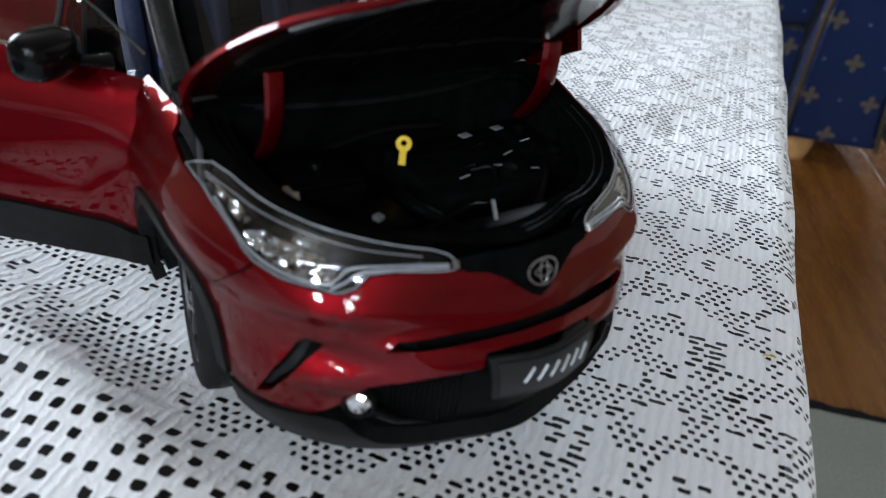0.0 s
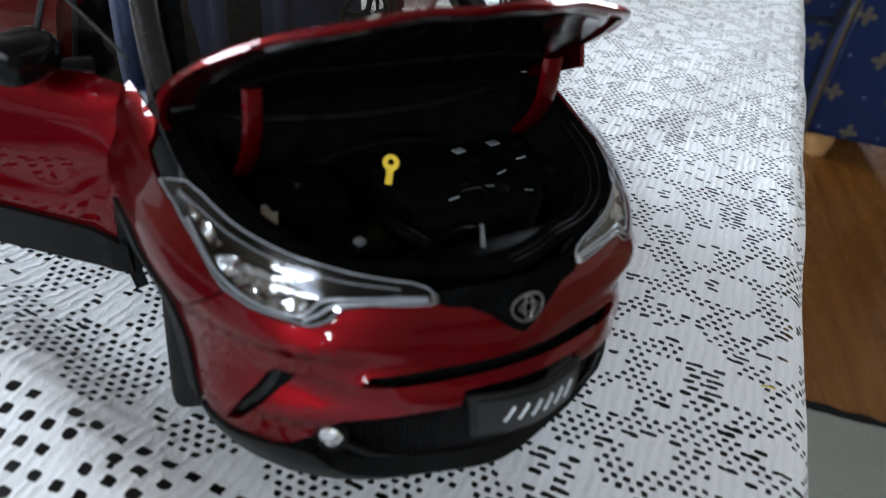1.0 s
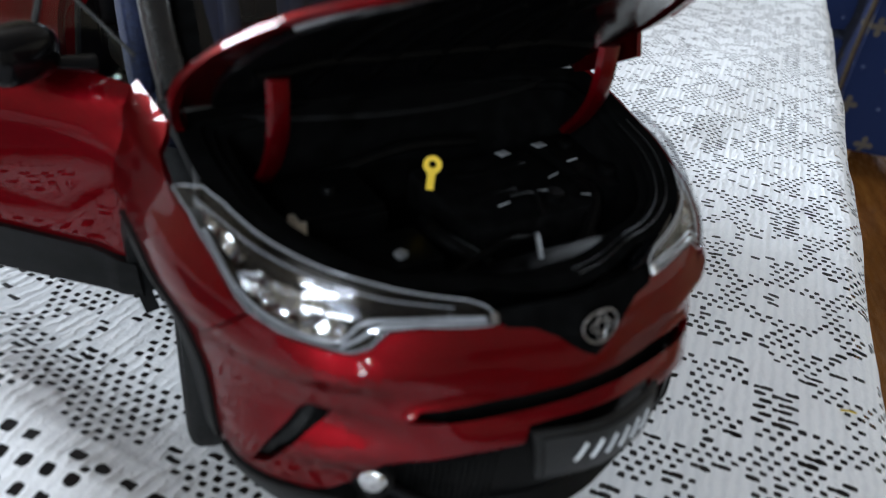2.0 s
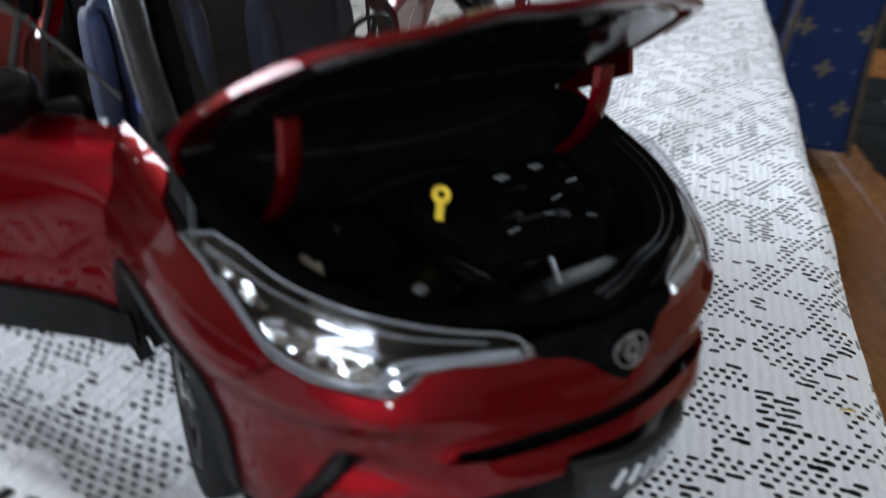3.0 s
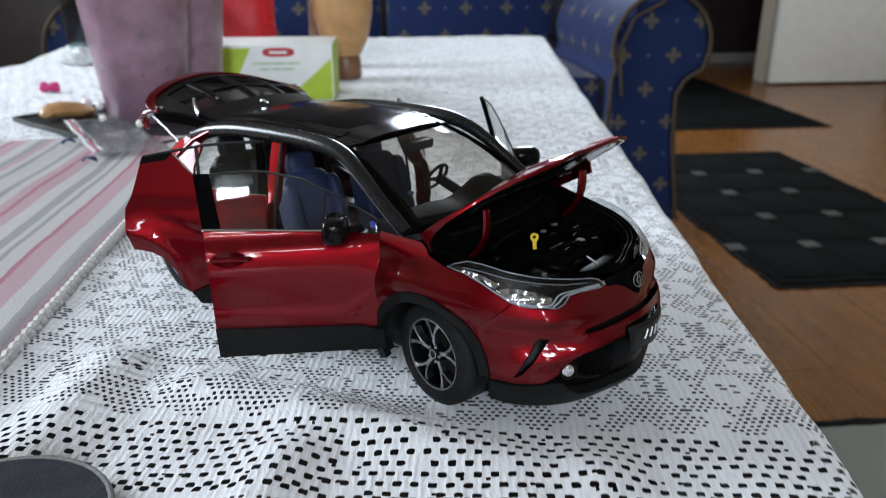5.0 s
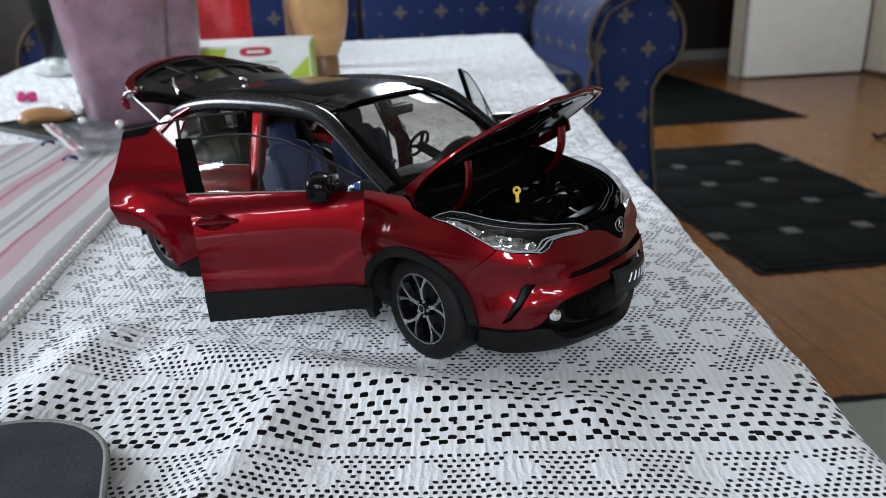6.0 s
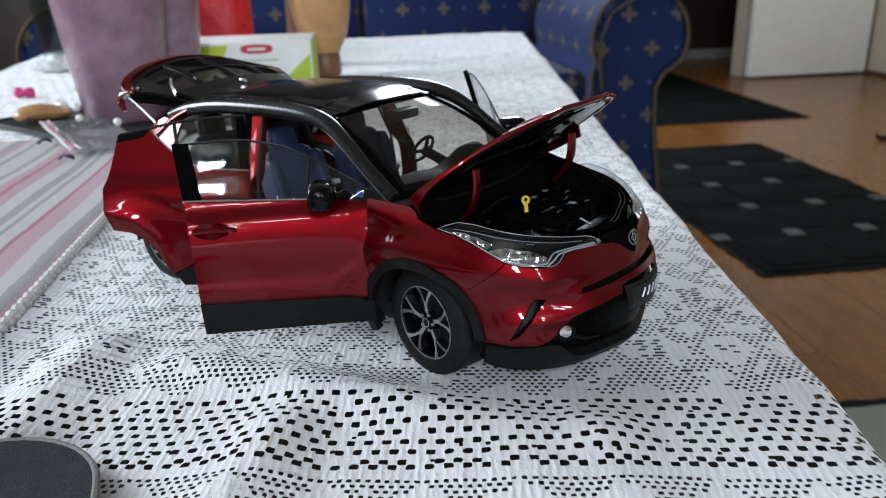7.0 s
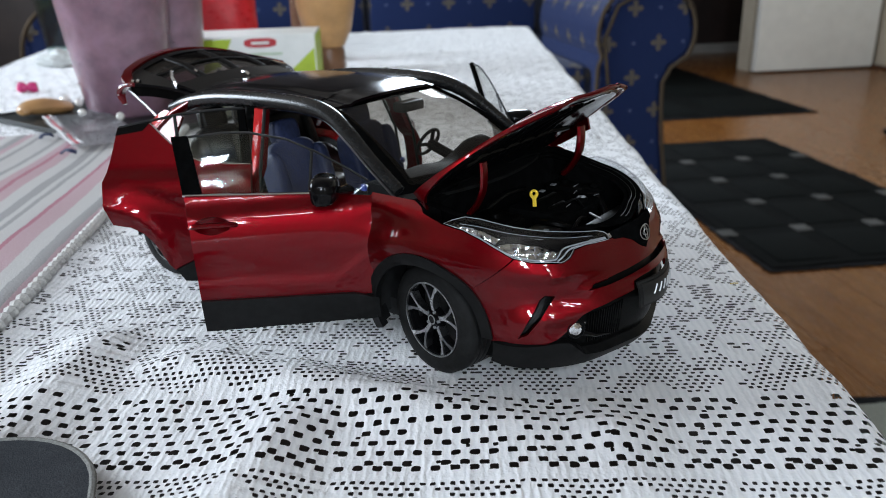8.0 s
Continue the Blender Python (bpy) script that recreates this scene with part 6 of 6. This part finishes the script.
part("cap", lathe(bmesh.new(), [(0.0005, 0.1755), (0.0095, 0.1755), (0.0098, 0.19), (0.0005, 0.191)], 24), plain("brown_cap", (0.14, 0.07, 0.035), 0.5), jar, "brown screw cap")
vase = thing("glass_vase", at_table(-0.437, 1.02, 0), "clear glass vase behind the purple tumblers", "vase")
part("vase_wall", lathe(bmesh.new(), [(0.0005, 0.0015), (0.036, 0.0015), (0.040, 0.01), (0.058, 0.25), (0.056, 0.25), (0.037, 0.014), (0.0005, 0.014)], 40), clear("green_tinted_glass", (0.62, 0.70, 0.69), 0.03, 1.5), vase)

spoon = bmesh.new()
tube(spoon, curve([(-0.030, 0, 0.013), (-0.017, 0.003, 0.015), (0.0, 0.0, 0.015), (0.017, -0.003, 0.013), (0.034, -0.004, 0.011)], 5), [0.004] + [0.007 + 0.0055 * math.sin(math.pi * i / 20) for i in range(20)], 12, 0.6)
bmesh.ops.scale(spoon, vec=(0.72, 1, 1), verts=spoon.verts)
tagged(part("wooden_spatula", spoon, OAK, m=at_table(-0.283, 0.434, 58, -0.003)), "pale wooden spatula head on the dark tray", "utensil")

FILM = plain("milky_plastic_film", (0.66, 0.68, 0.71), 0.28, 0.0, 0.1, 300, 0.1, Transmission_Weight=0.9)
bag = bmesh.new()
bmesh.ops.create_grid(bag, x_segments=34, y_segments=16, size=1.0)
for v in bag.verts:
    c = v.co.copy()
    edge = (1 - c.x**6) * (1 - c.y**6)
    v.co = Vector((c.x * 0.070, c.y * 0.026 + 0.003 * noise.noise(c * 2), 0.0015 + 0.005 * edge + 0.0035 * noise.noise(Vector((c.x * 4, c.y * 2, 1))) * edge + 0.0012 * noise.noise(c * 9) * edge))
pouch = tagged(part("plastic_bag", bag, FILM, smooth=False, m=at_table(-0.212, 0.338, -62.5, 0.0062)), "crumpled clear zip bag lying on the dark tray", "plastic bag")
for y, tint in ((-0.0255, PAPER_WHITE), (-0.0225, plain("red_zip_line", (0.45, 0.10, 0.12), 0.4)), (-0.0195, PAPER_WHITE)):
    bm = bmesh.new()
    tube(bm, [(x, y + 0.0006 * math.sin(90 * x), 0.0042) for x in np.linspace(-0.068, 0.068, 13)], 0.0013, 6, 0.5)
    part("zip_strip", bm, tint, pouch, "pressed zip strip of the bag")
for u, v, turn in ((-0.240, 0.318, 40), (-0.204, 0.255, 10), (-0.250, 0.375, -30)):
    bm = bmesh.new()
    tube(bm, curve([(-0.005, 0, 0.003), (-0.002, 0.002, 0.005), (0.002, -0.001, 0.005), (0.005, 0.001, 0.003)], 4), 0.0018, 6, 0.4)
    tagged(part("twist_tie", bm, SEAT, m=at_table(u, v, turn, 0.003)), "small scrap of dark blue packaging", "packaging")
for u, v, r in ((-0.278, 0.482, 0.0052), (-0.262, 0.470, 0.004), (-0.228, 0.372, 0.0035), (-0.190, 0.345, 0.0035)):
    bm = bmesh.new()
    bmesh.ops.create_uvsphere(bm, u_segments=14, v_segments=10, radius=r, matrix=Matrix.Translation((0, 0, r)))
    tagged(part("bead", bm, PEARL, m=at_table(u, v, 0, 0.0038 if r > 0.0036 else 0.011)), "small pearly white bead", "bead", "loose beads")
PINK = plain("pink_ribbon", (0.50, 0.02, 0.14), 0.5)
bow_ob = thing("pink_bow", at_table(-0.361, 0.610, 0), "small bright pink ribbon bow on the cloth", "bow")
for side in (-1, 1):
    bm = bmesh.new()
    bmesh.ops.create_icosphere(bm, subdivisions=3, radius=0.0055, matrix=Matrix.Translation((side * 0.0058, 0, 0.0062)) @ Matrix.Rotation(0.4 * side, 4, "Y") @ Matrix.Diagonal((1.15, 0.8, 1.0, 1)))
    for v in bm.verts:
        v.co += v.co.normalized() * 0.002 * noise.noise(v.co * 220)
    part("loop", bm, PINK, bow_ob)
bm = bmesh.new()
bmesh.ops.create_icosphere(bm, subdivisions=2, radius=0.0035, matrix=Matrix.Translation((0, -0.002, 0.0058)))
part("knot", bm, PINK, bow_ob)
lump = bmesh.new()
bmesh.ops.create_icosphere(lump, subdivisions=4, radius=1.0)
for v in lump.verts:
    c = v.co.copy()
    r = 1 + 0.35 * noise.noise(c * 2.2) + 0.18 * noise.noise(c * 6)
    v.co = Vector((c.x * 0.034 * r, c.y * 0.020 * r, max(0.001, 0.010 + c.z * 0.013 * r)))
tagged(part("crumpled_tissue", lump, plain("pale_tissue", (0.55, 0.57, 0.56), 0.8), m=at_table(-0.402, 0.86, 0)), "pale crumpled tissue behind the tumblers", "tissue")
crumb = bmesh.new()
tube(crumb, [(-0.0016, 0.0005, 0.0004), (0, 0, 0.0007), (0.0016, -0.0003, 0.0004)], 0.00022, 5)
w = Matrix.Translation((2.368 / 18, 1.381 / 18, TABLE + 0.0003))
tagged(part("yellow_thread", crumb, plain("mustard_thread", (0.5, 0.35, 0.03), 0.7), m=w @ Matrix.Rotation(radians(60), 4, "Z")), "short scrap of mustard yellow thread on the lace", "thread")


# ==== sofa ====
def metre_uv(ob):
    """Lays u and v in metres over each face, from the side that it faces most."""
    mesh = ob.data
    layer = mesh.uv_layers.new(name="metres")
    for f in mesh.polygons:
        n = f.normal
        k = max(range(3), key=lambda i: abs(n[i]))
        for li in f.loop_indices:
            c = mesh.vertices[mesh.loops[li].vertex_index].co
            layer.data[li].uv = (c.y, c.z) if k == 0 else (c.x, c.z) if k == 1 else (c.x, c.y)
    return ob


sofa = thing("sofa", room(0, 0), "navy blue sofa woven with golden flowers and rope piping", "sofa")


def sofa_arm(mirror):
    loop = [(0.552, 0.055), (0.548, 0.25), (0.552, 0.40)] + arc(0.662, 0.470, 0.112, 205, -28, 22) + [(0.722, 0.392), (0.705, 0.36), (0.706, 0.30), (0.716, 0.20), (0.730, 0.10), (0.738, 0.055)]
    if mirror:
        loop = [(0.12 - a, b) for a, b in reversed(loop)]
    bm = shell([loop], lambda a, b, o: Vector((a, 1.37 - o, b)), 0.80, 0.04, 0.04)
    bmesh.ops.bevel(bm, geom=[e for e in bm.edges if all(abs(v.co.y - 1.37) < 1e-4 for v in e.verts) and any(abs(f.normal.y) < 0.5 for f in e.link_faces)], offset=0.012, segments=2, affect="EDGES")
    arm = metre_uv(part("arm", bm, SOFA, sofa, "scrolled sofa arm"))
    bm = bmesh.new()
    tube(bm, [(a, 1.368, b) for a, b in loop], 0.0048, 8)
    part("piping", bm, PIPING, arm, "twisted gold and blue rope")
    bm = bmesh.new()
    sgn = -1 if mirror else 1
    cx = 0.12 - 0.662 if mirror else 0.662
    tube(bm, [(cx - sgn * 0.085, 1.366, 0.36), (cx - sgn * 0.098, 1.366, 0.46), (cx - sgn * 0.07, 1.366, 0.53), (cx, 1.366, 0.565)], 0.004, 6)
    part("piping", bm, PIPING, arm, "twisted gold and blue rope")
    part("foot", lathe(bmesh.new(), [(0.0005, 0.0), (0.022, 0.0), (0.030, 0.03), (0.030, 0.056), (0.0005, 0.056)], 16, centre=(cx - sgn * 0.06, 1.42, 0)), OAK, arm, "pale wooden foot")
    return arm


sofa_arm(False), sofa_arm(True)
metre_uv(part("seat_base", boxes(((-0.425, 1.42, 0.06), (0.545, 2.15, 0.26)), bevel=0.02), SOFA, sofa))
for i in range(2):
    a = -0.422 + 0.484 * i
    metre_uv(part("seat_cushion", boxes(((a, 1.40, 0.265), (a + 0.480, 2.0, 0.405)), bevel=0.035), SOFA, sofa, "plump seat cushion"))
    metre_uv(part("back_cushion", boxes(((a, 1.88, 0.41), (a + 0.480, 2.06, 0.80)), bevel=0.045), SOFA, sofa, "plump back cushion"))
metre_uv(part("back", boxes(((-0.54, 2.06, 0.06), (0.66, 2.20, 0.84)), bevel=0.04), SOFA, sofa))

stand = thing("plant_stand", room(2.14, 2.16, 0), "black wrought-iron stand with curled feet", "stand")
for k in range(3):
    a = radians(180 + 120 * k)
    bm = bmesh.new()
    c, s = math.cos(a), math.sin(a)
    tube(bm, curve([(0.06 * c, 0.06 * s, 0.45), (0.09 * c, 0.09 * s, 0.22), (0.16 * c, 0.16 * s, 0.06), (0.22 * c, 0.22 * s, 0.012), (0.25 * c, 0.25 * s, 0.010), (0.262 * c, 0.262 * s, 0.022)], 6), 0.007, 8)
    part("leg", bm, TRIM, stand)
part("top_plate", lathe(bmesh.new(), [(0.0005, 0.45), (0.13, 0.45), (0.13, 0.462), (0.0005, 0.462)], 32), TRIM, stand)

# ==== floor planks ====
floor = slab("floor", (L, BACK, -0.011), (R, 4.62, -0.009), TABLE_WOOD, "warm brown wood laminate floor", "floor")
plank_mesh = {}
PW, PL = 0.192, 1.285
for i in range(int((R - L) / PW) + 1):
    for j in range(7):
        u0, v0 = L + i * PW, BACK + (j - (i * 0.37) % 1) * PL
        u1, v1 = min(R, u0 + PW) - 0.0012, min(4.62, v0 + PL) - 0.0012
        v0 = max(BACK, v0)
        if v1 - v0 < 0.05 or u1 - u0 < 0.02:
            continue
        key = (round(u1 - u0, 3), round(v1 - v0, 3))
        if key not in plank_mesh:
            bm = boxes(((-key[0] / 2, -key[1] / 2, -0.009), (key[0] / 2, key[1] / 2, 0.0)), bevel=0.0005)
            me = bpy.data.meshes.new("plank")
            bm.to_mesh(me)
            bm.free()
            me.materials.append(FLOOR)
            plank_mesh[key] = me
        ob = new("plank", plank_mesh[key])
        ob.parent = floor
        ob.matrix_basis = Matrix.Translation(((u0 + u1) / 2, (v0 + v1) / 2, 0))
